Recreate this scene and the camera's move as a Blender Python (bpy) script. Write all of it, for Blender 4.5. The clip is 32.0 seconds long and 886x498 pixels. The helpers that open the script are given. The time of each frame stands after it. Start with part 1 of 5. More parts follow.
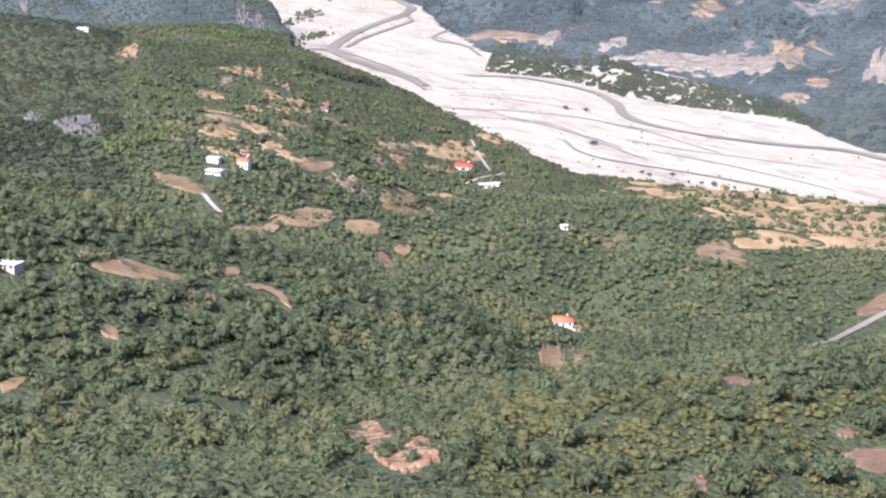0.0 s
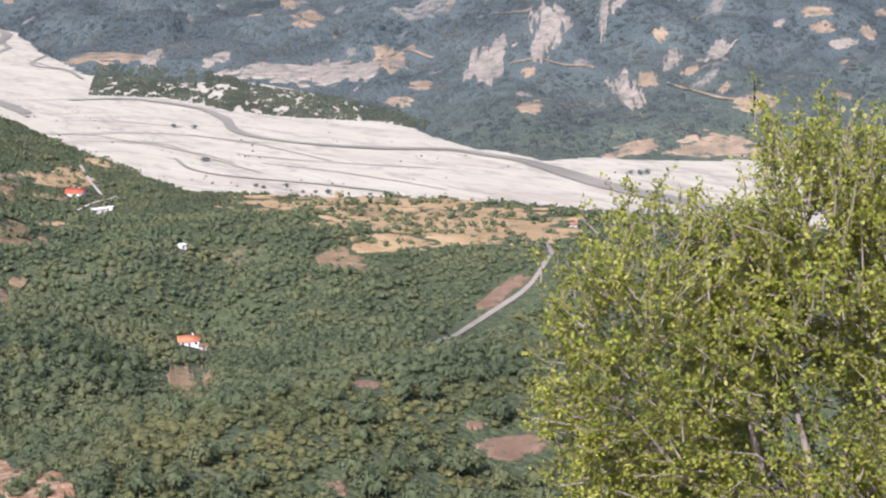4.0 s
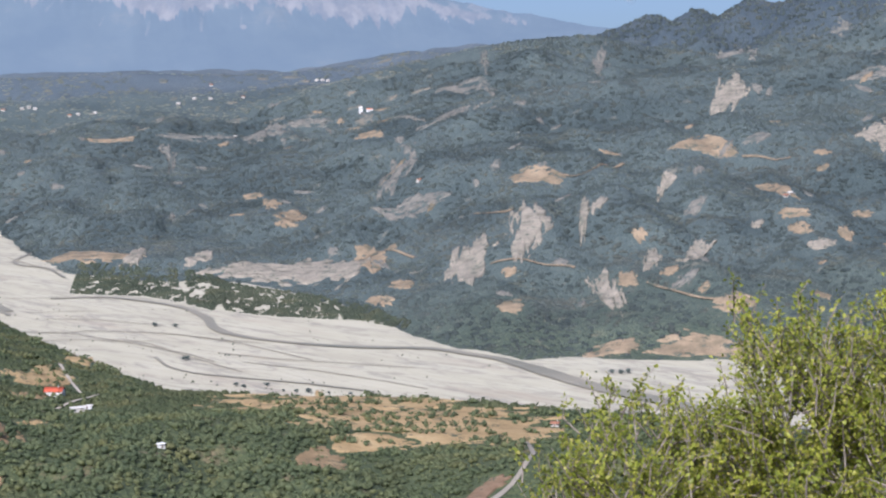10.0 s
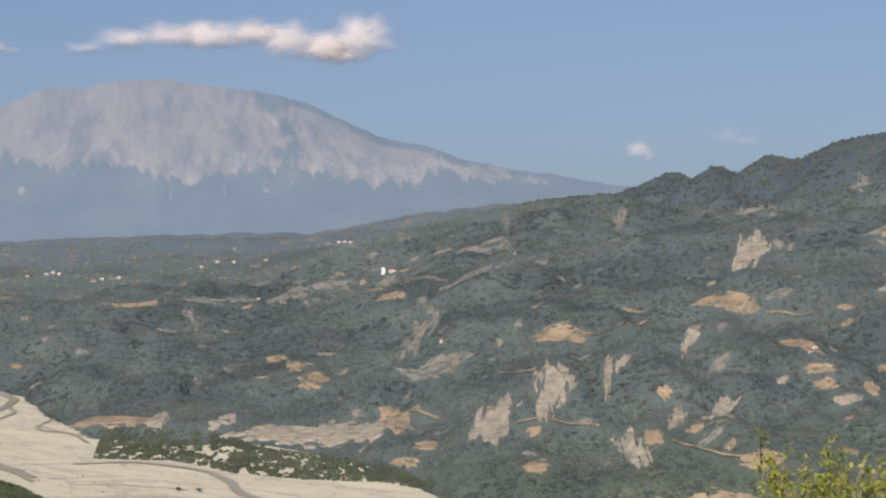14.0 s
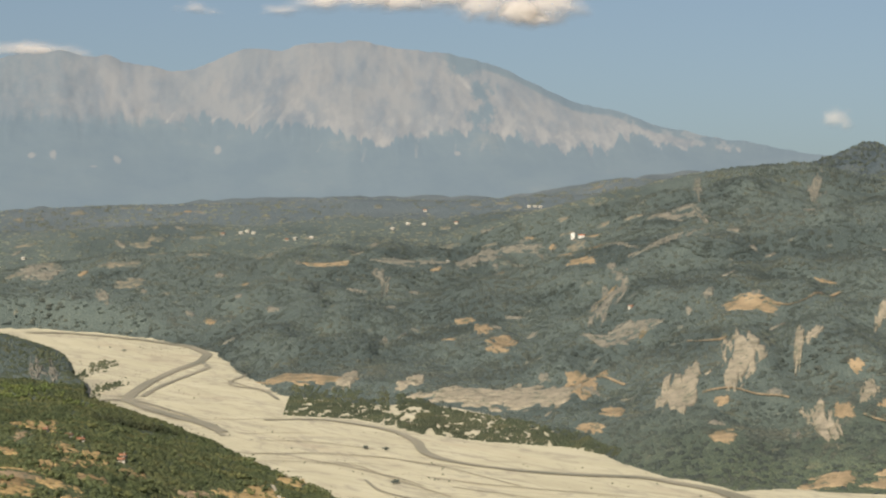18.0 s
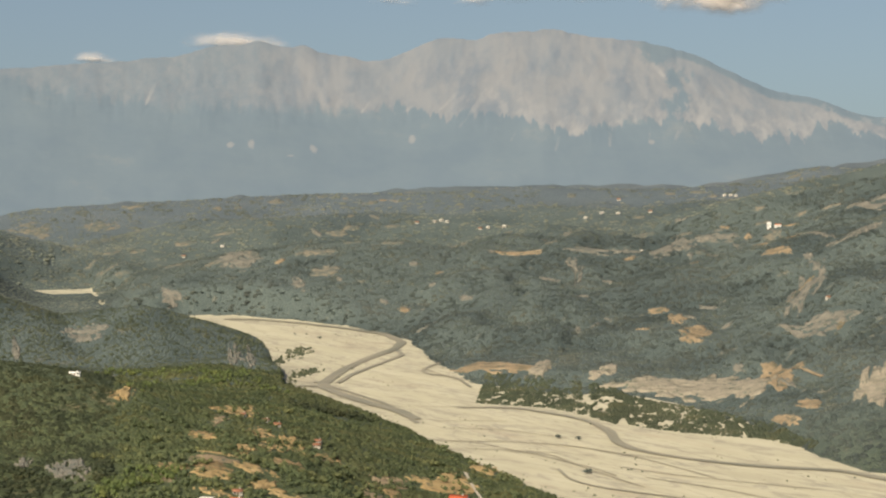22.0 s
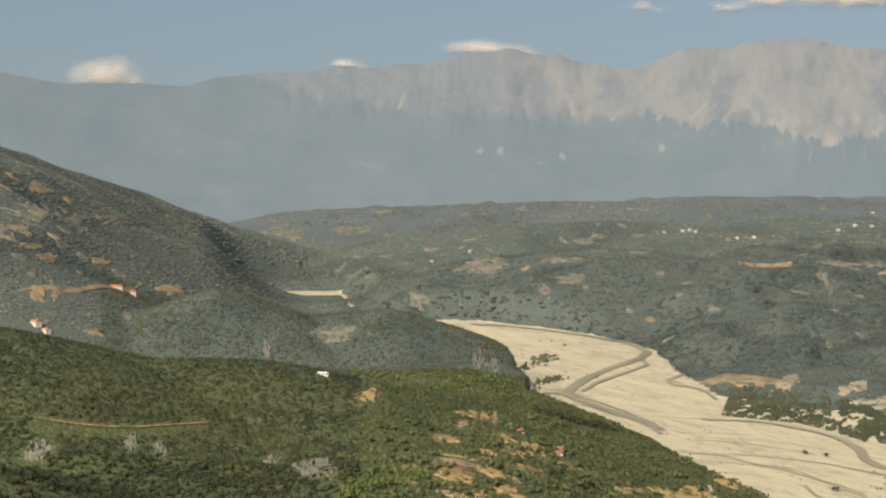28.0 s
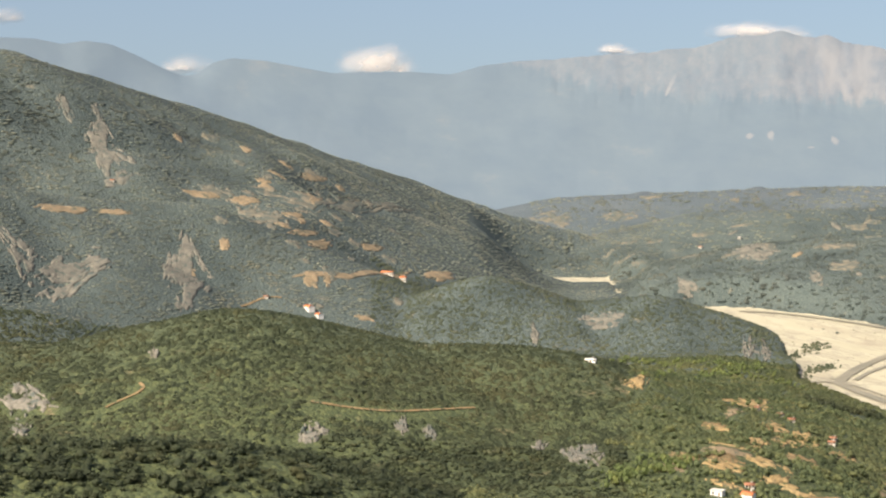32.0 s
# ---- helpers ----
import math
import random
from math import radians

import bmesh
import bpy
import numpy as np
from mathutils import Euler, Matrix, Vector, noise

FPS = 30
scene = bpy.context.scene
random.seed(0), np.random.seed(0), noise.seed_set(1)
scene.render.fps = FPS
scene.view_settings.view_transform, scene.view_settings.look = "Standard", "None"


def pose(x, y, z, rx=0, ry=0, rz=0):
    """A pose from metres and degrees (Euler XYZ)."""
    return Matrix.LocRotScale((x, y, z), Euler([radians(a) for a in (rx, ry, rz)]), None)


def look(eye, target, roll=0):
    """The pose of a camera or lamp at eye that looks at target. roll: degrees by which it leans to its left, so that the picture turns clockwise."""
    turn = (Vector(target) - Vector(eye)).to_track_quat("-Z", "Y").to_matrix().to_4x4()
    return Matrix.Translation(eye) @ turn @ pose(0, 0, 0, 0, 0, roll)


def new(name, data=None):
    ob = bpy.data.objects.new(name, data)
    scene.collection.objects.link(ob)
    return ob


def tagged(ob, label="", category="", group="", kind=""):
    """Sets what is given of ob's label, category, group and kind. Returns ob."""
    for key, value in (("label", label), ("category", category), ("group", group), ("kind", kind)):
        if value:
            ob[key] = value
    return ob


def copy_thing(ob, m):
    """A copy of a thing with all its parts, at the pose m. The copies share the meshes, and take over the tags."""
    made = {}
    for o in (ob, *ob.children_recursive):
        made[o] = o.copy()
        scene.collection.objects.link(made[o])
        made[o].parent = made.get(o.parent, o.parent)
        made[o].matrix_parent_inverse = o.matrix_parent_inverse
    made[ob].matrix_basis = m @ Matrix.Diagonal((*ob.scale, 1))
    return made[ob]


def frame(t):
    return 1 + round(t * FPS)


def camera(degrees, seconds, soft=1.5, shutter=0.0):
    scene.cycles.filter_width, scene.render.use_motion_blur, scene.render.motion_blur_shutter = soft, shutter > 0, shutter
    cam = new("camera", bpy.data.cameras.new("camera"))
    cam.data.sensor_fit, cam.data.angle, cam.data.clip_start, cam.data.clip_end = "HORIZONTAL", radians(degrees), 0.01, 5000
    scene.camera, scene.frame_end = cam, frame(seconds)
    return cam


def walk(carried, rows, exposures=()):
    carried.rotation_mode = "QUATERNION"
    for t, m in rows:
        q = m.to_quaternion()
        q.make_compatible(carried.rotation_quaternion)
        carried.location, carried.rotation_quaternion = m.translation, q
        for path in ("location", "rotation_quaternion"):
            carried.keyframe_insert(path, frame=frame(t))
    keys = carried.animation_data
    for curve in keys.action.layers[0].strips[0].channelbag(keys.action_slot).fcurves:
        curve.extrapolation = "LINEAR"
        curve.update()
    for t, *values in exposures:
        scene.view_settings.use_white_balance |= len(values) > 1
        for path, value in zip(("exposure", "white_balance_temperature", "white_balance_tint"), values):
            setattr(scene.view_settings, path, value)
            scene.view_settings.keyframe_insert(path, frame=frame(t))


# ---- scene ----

# ---- camera: seconds, bearing, tilt and lean in degrees, from one stand on the hillside ----
EYE = Vector((0.0, 0.0, 330.0))
TURNS = [
    (0, -4.08, -14.81, 1.32), (0.5, -2.21, -14.76, 1.64), (1, 0.23, -14.39, 1.17), (1.5, 1.74, -14.38, 0.77),
    (2, 3.11, -14.49, 0.44), (2.5, 4.45, -14.60, 0.32), (3, 5.62, -14.51, 0.32), (3.5, 6.95, -14.40, -0.07),
    (4, 7.94, -14.29, -0.31), (4.5, 9.07, -14.13, -0.13), (6.5, 9.65, -13.12, -0.48), (7, 9.48, -12.93, -0.65),
    (7.5, 9.48, -11.96, -0.59), (8, 9.06, -11.03, -0.43), (8.5, 8.80, -10.40, -0.22), (9, 8.57, -9.76, 0.21),
    (9.5, 8.29, -8.97, 0.13), (10, 8.56, -8.18, -0.09), (10.5, 8.55, -7.41, -0.05), (11, 8.97, -6.81, 0.00),
    (11.5, 9.50, -5.94, -0.10), (12, 9.88, -5.47, -0.27), (12.5, 9.66, -5.09, -0.35), (13, 9.27, -4.34, -0.52),
    (13.5, 8.41, -3.66, -0.62), (14, 7.89, -3.26, -0.91), (14.5, 6.97, -3.61, -0.92), (15, 6.01, -3.87, -0.87),
    (15.5, 5.02, -4.22, -0.87), (17.5, 2.50, -4.13, 0.03), (18, 2.05, -4.30, -0.16), (18.5, 0.92, -4.38, -0.16),
    (19, -0.25, -4.55, -0.31), (19.5, -0.64, -4.53, 0.05), (20, -0.75, -4.54, 0.00), (20.5, -1.47, -4.76, 0.04),
    (21, -2.32, -4.76, -0.46), (21.5, -3.33, -4.65, -0.46), (22, -3.90, -4.61, -0.45), (22.5, -4.60, -4.67, -0.49),
    (23, -5.26, -4.80, -0.52), (23.5, -5.72, -4.93, -0.59), (24, -6.41, -4.87, -0.75), (24.5, -6.73, -4.90, -0.83),
    (25, -7.33, -4.91, -0.47), (25.5, -8.01, -4.85, -0.31), (27.5, -10.74, -4.59, 0.06), (28, -11.50, -4.36, 0.15),
    (28.5, -12.25, -4.52, 0.37), (29, -13.41, -4.75, 0.28), (29.5, -14.37, -4.66, 0.19), (30, -15.53, -4.81, 0.05),
    (30.5, -16.82, -5.30, 0.24), (31, -18.04, -5.09, -0.09), (31.5, -18.80, -4.84, -0.54), (32, -19.73, -4.75, -0.54),
]


def aim(bearing, tilt, lean):
    return Matrix.Translation(EYE) @ pose(0, 0, 0, 0, 0, -bearing) @ pose(0, 0, 0, 90 + tilt) @ pose(0, 0, 0, 0, 0, lean)


cam = camera(26.73, 32.0, soft=2.2)
walk(cam, [(t, aim(b, e, r)) for t, b, e, r in TURNS],
     exposures=[(0, 1.42, 5350, 27), (2.5, 1.2, 5400, 26), (4, 1.14, 5450, 25), (7, 1.14, 5450, 24), (9, 1.0, 5300, 20), (11, 0.64, 5420, 18), (13, 0.54, 5900, 17), (15, 0.6, 6350, 13), (17.5, 0.65, 6850, 6),
                (25, 0.65, 7250, 6), (28, 0.66, 7350, 7), (30, 0.84, 7200, 8), (32, 1.2, 7000, 10)])

# ---- sky and sun ----
SUN_BEARING, SUN_HEIGHT = -152.0, 43.0
world = bpy.data.worlds.new("sky")
scene.world = world
world.use_nodes = True
wn = world.node_tree.nodes
sky = wn.new("ShaderNodeTexSky")
sky.sky_type, sky.sun_disc = "NISHITA", False
sky.sun_elevation, sky.sun_rotation = radians(SUN_HEIGHT), radians(SUN_BEARING)
sky.altitude, sky.air_density, sky.dust_density, sky.ozone_density = 600, 1.0, 6.0, 1.0
aloft = wn.new("ShaderNodeTexCoord")
lifted = wn.new("ShaderNodeVectorMath")
lifted.inputs[1].default_value = (0, 0, 0.12)  # the true horizon lies below the ridges
world.node_tree.links.new(aloft.outputs["Generated"], lifted.inputs[0])
world.node_tree.links.new(lifted.outputs[0], sky.inputs[0])
wn["Background"].inputs[1].default_value = 0.077
world.node_tree.links.new(sky.outputs[0], wn["Background"].inputs[0])
sun = new("sun", bpy.data.lights.new("sun", "SUN"))
sun.data.energy, sun.data.angle, sun.data.color = 3.5, radians(0.5), (1.0, 0.93, 0.83)
to_sun = Vector((math.sin(radians(SUN_BEARING)) * math.cos(radians(SUN_HEIGHT)),
                 math.cos(radians(SUN_BEARING)) * math.cos(radians(SUN_HEIGHT)), math.sin(radians(SUN_HEIGHT))))
sun.matrix_world = look(to_sun * 900, (0, 0, 0))


# ---- materials ----
class Mat:
    """A node material under construction."""

    def __init__(self, name, roughness=0.9):
        self.m = bpy.data.materials.new(name)
        self.m.use_nodes = True
        self.n, self.l = self.m.node_tree.nodes, self.m.node_tree.links
        self.p = self.n["Principled BSDF"]
        self.p.inputs["Roughness"].default_value = roughness
        self.p.inputs["Specular IOR Level"].default_value = 0.25
        self.where = self.n.new("ShaderNodeNewGeometry")

    def link(self, a, b):
        self.l.new(a, b)

    def noise(self, size, detail=4.0, rough=0.55, stretch=(1, 1, 1), turn=0.0):
        """Noise with features of that many metres."""
        mp = self.n.new("ShaderNodeMapping")
        mp.vector_type = "TEXTURE"
        mp.inputs["Scale"].default_value = [size * k for k in stretch]
        mp.inputs["Rotation"].default_value = (0, 0, radians(turn))
        self.link(self.where.outputs["Position"], mp.inputs["Vector"])
        t = self.n.new("ShaderNodeTexNoise")
        t.inputs["Scale"].default_value = 1.0
        t.inputs["Detail"].default_value = detail
        t.inputs["Roughness"].default_value = rough
        self.link(mp.outputs[0], t.inputs["Vector"])
        return t.outputs["Fac"]

    def steps(self, fac, stops, ease="LINEAR"):
        r = self.n.new("ShaderNodeValToRGB")
        r.color_ramp.interpolation = ease
        while len(r.color_ramp.elements) < len(stops):
            r.color_ramp.elements.new(0.5)
        for e, (at, c) in zip(r.color_ramp.elements, stops):
            e.position = at
            e.color = (*c, 1) if not isinstance(c, (int, float)) else (c, c, c, 1)
        self.link(fac, r.inputs[0])
        return r.outputs[0]

    def mix(self, fac, a, b, mode="MIX"):
        x = self.n.new("ShaderNodeMix")
        x.data_type, x.blend_type = "RGBA", mode
        for sock, v in ((x.inputs[0], fac), (x.inputs[6], a), (x.inputs[7], b)):
            if isinstance(v, (int, float)):
                sock.default_value = v
            elif isinstance(v, tuple):
                sock.default_value = (*v, 1)
            else:
                self.link(v, sock)
        return x.outputs[2]

    def math(self, op, a, b=0.0, clamp=False):
        x = self.n.new("ShaderNodeMath")
        x.operation, x.use_clamp = op, clamp
        for sock, v in ((x.inputs[0], a), (x.inputs[1], b)):
            if isinstance(v, (int, float)):
                sock.default_value = v
            else:
                self.link(v, sock)
        return x.outputs[0]

    def attribute(self, name):
        a = self.n.new("ShaderNodeAttribute")
        a.attribute_name = name
        return a.outputs["Fac"]

    def bump(self, height, depth, strength=0.6):
        b = self.n.new("ShaderNodeBump")
        b.inputs["Strength"].default_value = strength
        b.inputs["Distance"].default_value = depth
        self.link(height, b.inputs["Height"])
        self.link(b.outputs[0], self.p.inputs["Normal"])

    def colour(self, c):
        if isinstance(c, tuple):
            self.p.inputs["Base Color"].default_value = (*c, 1)
        else:
            self.link(c, self.p.inputs["Base Color"])
        return self

    def let_through(self, tone, share):
        """Part of the light shines through the leaf."""
        t, x = self.n.new("ShaderNodeBsdfTranslucent"), self.n.new("ShaderNodeMixShader")
        self.link(tone, t.inputs[0])
        x.inputs[0].default_value = share
        self.link(self.p.outputs[0], x.inputs[1])
        self.link(t.outputs[0], x.inputs[2])
        self.link(x.outputs[0], self.n["Material Output"].inputs[0])

    def random(self):
        return self.where.outputs["Random Per Island"]


def make_ground():
    """Open scrub and closed canopy by turns, gravel in the riverbed; far cover tinted for haze."""
    k = Mat("ground_cover", 0.95)
    flat = k.n.new("ShaderNodeMapping")
    flat.inputs["Scale"].default_value = (1, 1, 0)
    k.link(k.where.outputs["Position"], flat.inputs["Vector"])
    crowns = k.n.new("ShaderNodeTexVoronoi")
    crowns.inputs["Scale"].default_value = 1 / 2.6
    k.link(flat.outputs[0], crowns.inputs["Vector"])
    cell = k.n.new("ShaderNodeSeparateColor")
    k.link(crowns.outputs["Color"], cell.inputs[0])
    scrub = k.steps(cell.outputs[0], [(0.0, (0.046, 0.06, 0.029)), (0.6, (0.067, 0.081, 0.036)), (1.0, (0.094, 0.106, 0.044))])
    scrub = k.mix(k.steps(k.noise(38, 6, 0.7), [(0.60, 0.0), (0.70, 0.7)]), scrub, k.steps(k.noise(9, 4, 0.6), [(0.35, (0.15, 0.125, 0.065)), (0.65, (0.29, 0.21, 0.12))]))
    # Canopy past the river shifted blue-grey, in place of haze.
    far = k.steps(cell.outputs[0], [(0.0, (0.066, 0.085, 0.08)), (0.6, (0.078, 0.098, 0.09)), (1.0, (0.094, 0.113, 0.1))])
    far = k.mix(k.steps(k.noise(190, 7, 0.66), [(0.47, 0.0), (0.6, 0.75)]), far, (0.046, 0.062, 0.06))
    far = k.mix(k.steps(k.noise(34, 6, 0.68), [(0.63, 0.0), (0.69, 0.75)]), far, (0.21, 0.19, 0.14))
    # Valley floor bluer still, haze mixed into its base colour.
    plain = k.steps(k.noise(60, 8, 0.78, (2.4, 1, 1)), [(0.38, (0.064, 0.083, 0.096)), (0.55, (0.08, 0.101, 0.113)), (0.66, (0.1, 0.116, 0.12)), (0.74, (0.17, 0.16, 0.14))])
    gravel = k.steps(k.noise(26, 8, 0.68, (3.5, 1, 1), -46), [(0.3, (0.355, 0.322, 0.232)), (0.5, (0.42, 0.383, 0.276)), (0.7, (0.46, 0.423, 0.312))])
    gravel = k.mix(k.steps(k.noise(60, 6, 0.62, (4, 1, 1), -48), [(0.55, 0.0), (0.68, 0.55)]), gravel, (0.315, 0.255, 0.185))
    gravel = k.mix(k.steps(k.noise(11, 6, 0.66, (6, 1, 1), -44), [(0.62, 0.0), (0.68, 0.45)]), gravel, (0.235, 0.215, 0.18))
    for size, long, way, deep in ((60, 5, -47, 0.5), (34, 6, -52, 0.4), (100, 3, -40, 0.45)):  # braids: thin damp lines
        gravel = k.mix(k.steps(k.noise(size, 5, 0.55, (long, 1, 1), way), [(0.488, 0.0), (0.5, deep), (0.506, deep), (0.518, 0.0)]), gravel, (0.22, 0.20, 0.165))
    tufts = k.math("MULTIPLY", k.steps(k.noise(3.2, 3, 0.6), [(0.66, 0.0), (0.70, 0.75)]), k.steps(k.noise(70, 4, 0.6, (2.5, 1, 1), -47), [(0.46, 0.0), (0.58, 1.0)]))
    gravel = k.mix(tufts, gravel, (0.16, 0.15, 0.105))
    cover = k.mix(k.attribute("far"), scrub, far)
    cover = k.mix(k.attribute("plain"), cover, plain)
    # Farthest ground paled towards the mountain's blue, painted haze again.
    cover = k.mix(k.attribute("haze_rim"), cover, k.steps(k.noise(80, 7, 0.72, (2.6, 1, 1)), [(0.38, (0.086, 0.107, 0.12)), (0.56, (0.105, 0.126, 0.138)), (0.7, (0.135, 0.145, 0.145))]))
    # Dark blue tint of the right-hand crest, distance haze in its colour.
    ridge_haze = k.steps(k.noise(70, 7, 0.7), [(0.4, (0.046, 0.063, 0.074)), (0.58, (0.06, 0.077, 0.085)), (0.68, (0.075, 0.088, 0.088)), (0.74, (0.17, 0.155, 0.125))])
    cover = k.mix(k.attribute("ridge_haze"), cover, ridge_haze)
    edge = k.math("ADD", k.attribute("gravel"), k.math("MULTIPLY", k.math("SUBTRACT", k.noise(14, 4), 0.5), 0.35))
    bed = k.steps(edge, [(0.45, 0.0), (0.55, 1.0)])
    k.colour(k.mix(bed, cover, gravel))
    dome = k.math("SUBTRACT", 1.0, crowns.outputs["Distance"])
    dome = k.math("ADD", k.math("MULTIPLY", dome, k.math("SUBTRACT", 1.0, bed)), k.math("MULTIPLY", k.noise(3, 5, 0.7), 0.35))
    k.bump(dome, 1.5, 0.7)
    return k.m


def make_leafage(name, dark, mid, light, stand, spray, grove=0.0):
    """Foliage: every spray its own tone, every stand of trees its own cast."""
    k = Mat(name, 0.7)
    tone = k.steps(k.random(), [(0.0, dark), (0.5, mid), (1.0, light)])
    cast = k.steps(k.noise(stand, 3, 0.6), [(0.36, tuple(c * 0.8 for c in dark)), (0.52, mid), (0.66, (light[0] * 1.15, light[1], light[2] * 0.9))])
    tone = k.mix(0.6, tone, cast)
    tone = k.mix(k.steps(k.noise(140, 3), [(0.5, 0.0), (0.7, 0.45)]), tone, (light[0] * 1.1, light[1] * 0.98, light[2]))
    if grove:
        tone = k.mix(k.steps(k.noise(190, 5, 0.6), [(0.47, 0.0), (0.58, grove)]), tone, tuple(c * 0.62 for c in dark))
    k.colour(tone)
    k.bump(k.noise(spray, 3, 0.7), spray * 0.5, 0.6)
    k.let_through(tone, 0.6)
    return k.m


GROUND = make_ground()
LEAF_NEAR = make_leafage("oak_leafage", (0.135, 0.172, 0.093), (0.186, 0.222, 0.11), (0.256, 0.28, 0.126), 34, 0.8)
# Two paler, bluer leaf copies, with distance haze put into the colour.
LEAF_FAR = make_leafage("hazed_maquis_leafage", (0.12, 0.149, 0.139), (0.158, 0.19, 0.168), (0.202, 0.229, 0.188), 55, 2.0, 0.55)
LEAF_BEYOND = make_leafage("hazed_distant_leafage", (0.235, 0.263, 0.225), (0.285, 0.313, 0.255), (0.345, 0.362, 0.275), 60, 4.0, 0.55)
# Darker green than LEAF_NEAR, for the woods on and round the knoll.
LEAF_KNOLL = make_leafage("darker_oak_leafage", (0.071, 0.089, 0.053), (0.09, 0.108, 0.06), (0.116, 0.13, 0.067), 30, 0.8)
LEAF_OLIVE = make_leafage("olive_scrub_leafage", (0.18, 0.2, 0.082), (0.225, 0.24, 0.096), (0.268, 0.274, 0.11), 26, 0.8)
LEAF_FRESH = make_leafage("fresh_leafage", (0.17, 0.215, 0.085), (0.205, 0.255, 0.095), (0.25, 0.295, 0.11), 20, 0.8)
LEAF_VALLEY = make_leafage("valley_leafage", (0.1, 0.128, 0.066), (0.135, 0.16, 0.078), (0.185, 0.2, 0.094), 32, 1.2)
LEAF_RIDGE = make_leafage("ridge_leafage", (0.115, 0.139, 0.092), (0.14, 0.164, 0.105), (0.172, 0.192, 0.118), 34, 2.0, 0.4)
LEAF_POPLAR = make_leafage("poplar_leafage", (0.07, 0.10, 0.04), (0.10, 0.13, 0.055), (0.13, 0.16, 0.07), 4, 0.6)


def make_plain(name, stops, size, rough=0.9, fine=None, turn=0.0, stretch=(1, 1, 1), depth=0.3, scrub=0.0, bush=(0.06, 0.075, 0.05)):
    """A weathered surface: broad patches, with a finer grain over them."""
    k = Mat(name, rough)
    k.p.inputs["Specular IOR Level"].default_value = 0.1
    c = k.steps(k.noise(size, 6, 0.65, stretch, turn), stops)
    c = k.mix(k.steps(k.noise(fine or size / 8, 4, 0.7), [(0.35, 0.25), (0.65, 0.0)]), c, tuple(v * 0.6 for v in stops[0][1]))
    if scrub:
        c = k.mix(k.steps(k.noise(size * 0.55, 5, 0.7), [(0.60 - scrub, 0.0), (0.64 - scrub, 0.9)]), c, bush)
    k.colour(c)
    k.bump(k.noise(fine or size / 8, 5, 0.7), depth, 0.6)
    return k.m


STRAW = make_plain("dry_straw", [(0.3, (0.24, 0.168, 0.082)), (0.5, (0.36, 0.255, 0.125)), (0.7, (0.43, 0.32, 0.165))], 25, fine=4, scrub=0.02)
EARTH = make_plain("red_brown_earth", [(0.3, (0.155, 0.112, 0.06)), (0.5, (0.25, 0.172, 0.09)), (0.7, (0.335, 0.244, 0.132))], 14, fine=3, scrub=0.03)
PLOUGHED = make_plain("ploughed_brown_earth", [(0.3, (0.14, 0.092, 0.055)), (0.5, (0.2, 0.132, 0.08)), (0.7, (0.26, 0.18, 0.115))], 9, fine=2, scrub=0.03)
OCHRE = make_plain("ochre_pasture", [(0.32, (0.135, 0.116, 0.075)), (0.48, (0.245, 0.184, 0.118)), (0.7, (0.345, 0.262, 0.165))], 22, fine=6, scrub=0.03, bush=(0.075, 0.09, 0.07))
SCREE = make_plain("grey_marl_scree", [(0.34, (0.15, 0.138, 0.105)), (0.46, (0.245, 0.215, 0.165)), (0.7, (0.345, 0.30, 0.23))], 14, fine=3, depth=0.5, scrub=0.03, bush=(0.10, 0.112, 0.084))
# Duller, bluer copy of SCREE for far slopes and the knoll's outcrops.
SCREE_FAR = make_plain("muted_marl", [(0.34, (0.115, 0.114, 0.098)), (0.46, (0.165, 0.153, 0.126)), (0.7, (0.23, 0.21, 0.17))], 16, fine=4, depth=0.5, scrub=0.06, bush=(0.085, 0.1, 0.088))
# Dry grass as a muted ochre, haze over far fields painted in.
HAZED_GRASS = make_plain("hazed_dry_grass", [(0.32, (0.11, 0.115, 0.095)), (0.48, (0.175, 0.155, 0.118)), (0.7, (0.255, 0.215, 0.155))], 22, fine=6, scrub=0.12, bush=(0.085, 0.1, 0.088))
SLIDE = make_plain("torn_red_earth", [(0.35, (0.15, 0.09, 0.05)), (0.48, (0.32, 0.19, 0.10)), (0.66, (0.46, 0.35, 0.22))], 7, fine=1.0, depth=0.6, scrub=0.02)
ASPHALT = make_plain("sunlit_asphalt", [(0.3, (0.235, 0.205, 0.155)), (0.6, (0.30, 0.265, 0.21))], 9, scrub=0.0)
DAMP = make_plain("damp_gravel", [(0.3, (0.24, 0.212, 0.155)), (0.6, (0.33, 0.295, 0.22))], 9)
TRACK = make_plain("pale_dirt_track", [(0.3, (0.38, 0.32, 0.24)), (0.6, (0.48, 0.42, 0.34))], 8)
TILE = make_plain("red_roof_tile", [(0.3, (0.42, 0.085, 0.045)), (0.6, (0.55, 0.13, 0.07))], 3, fine=0.4, depth=0.05)
TILE_ORANGE = make_plain("orange_roof_tile", [(0.3, (0.46, 0.15, 0.07)), (0.6, (0.58, 0.22, 0.10))], 3, fine=0.4, depth=0.05)
TILE_OLD = make_plain("faded_roof_tile", [(0.3, (0.26, 0.12, 0.075)), (0.6, (0.36, 0.18, 0.11))], 3, fine=0.4, depth=0.05)
RENDERED = make_plain("white_rendered_wall", [(0.3, (0.66, 0.63, 0.57)), (0.6, (0.78, 0.76, 0.71))], 4, fine=0.7, depth=0.02)
STONE = make_plain("pale_stone_wall", [(0.3, (0.42, 0.38, 0.32)), (0.6, (0.56, 0.52, 0.45))], 2, fine=0.5, depth=0.05)
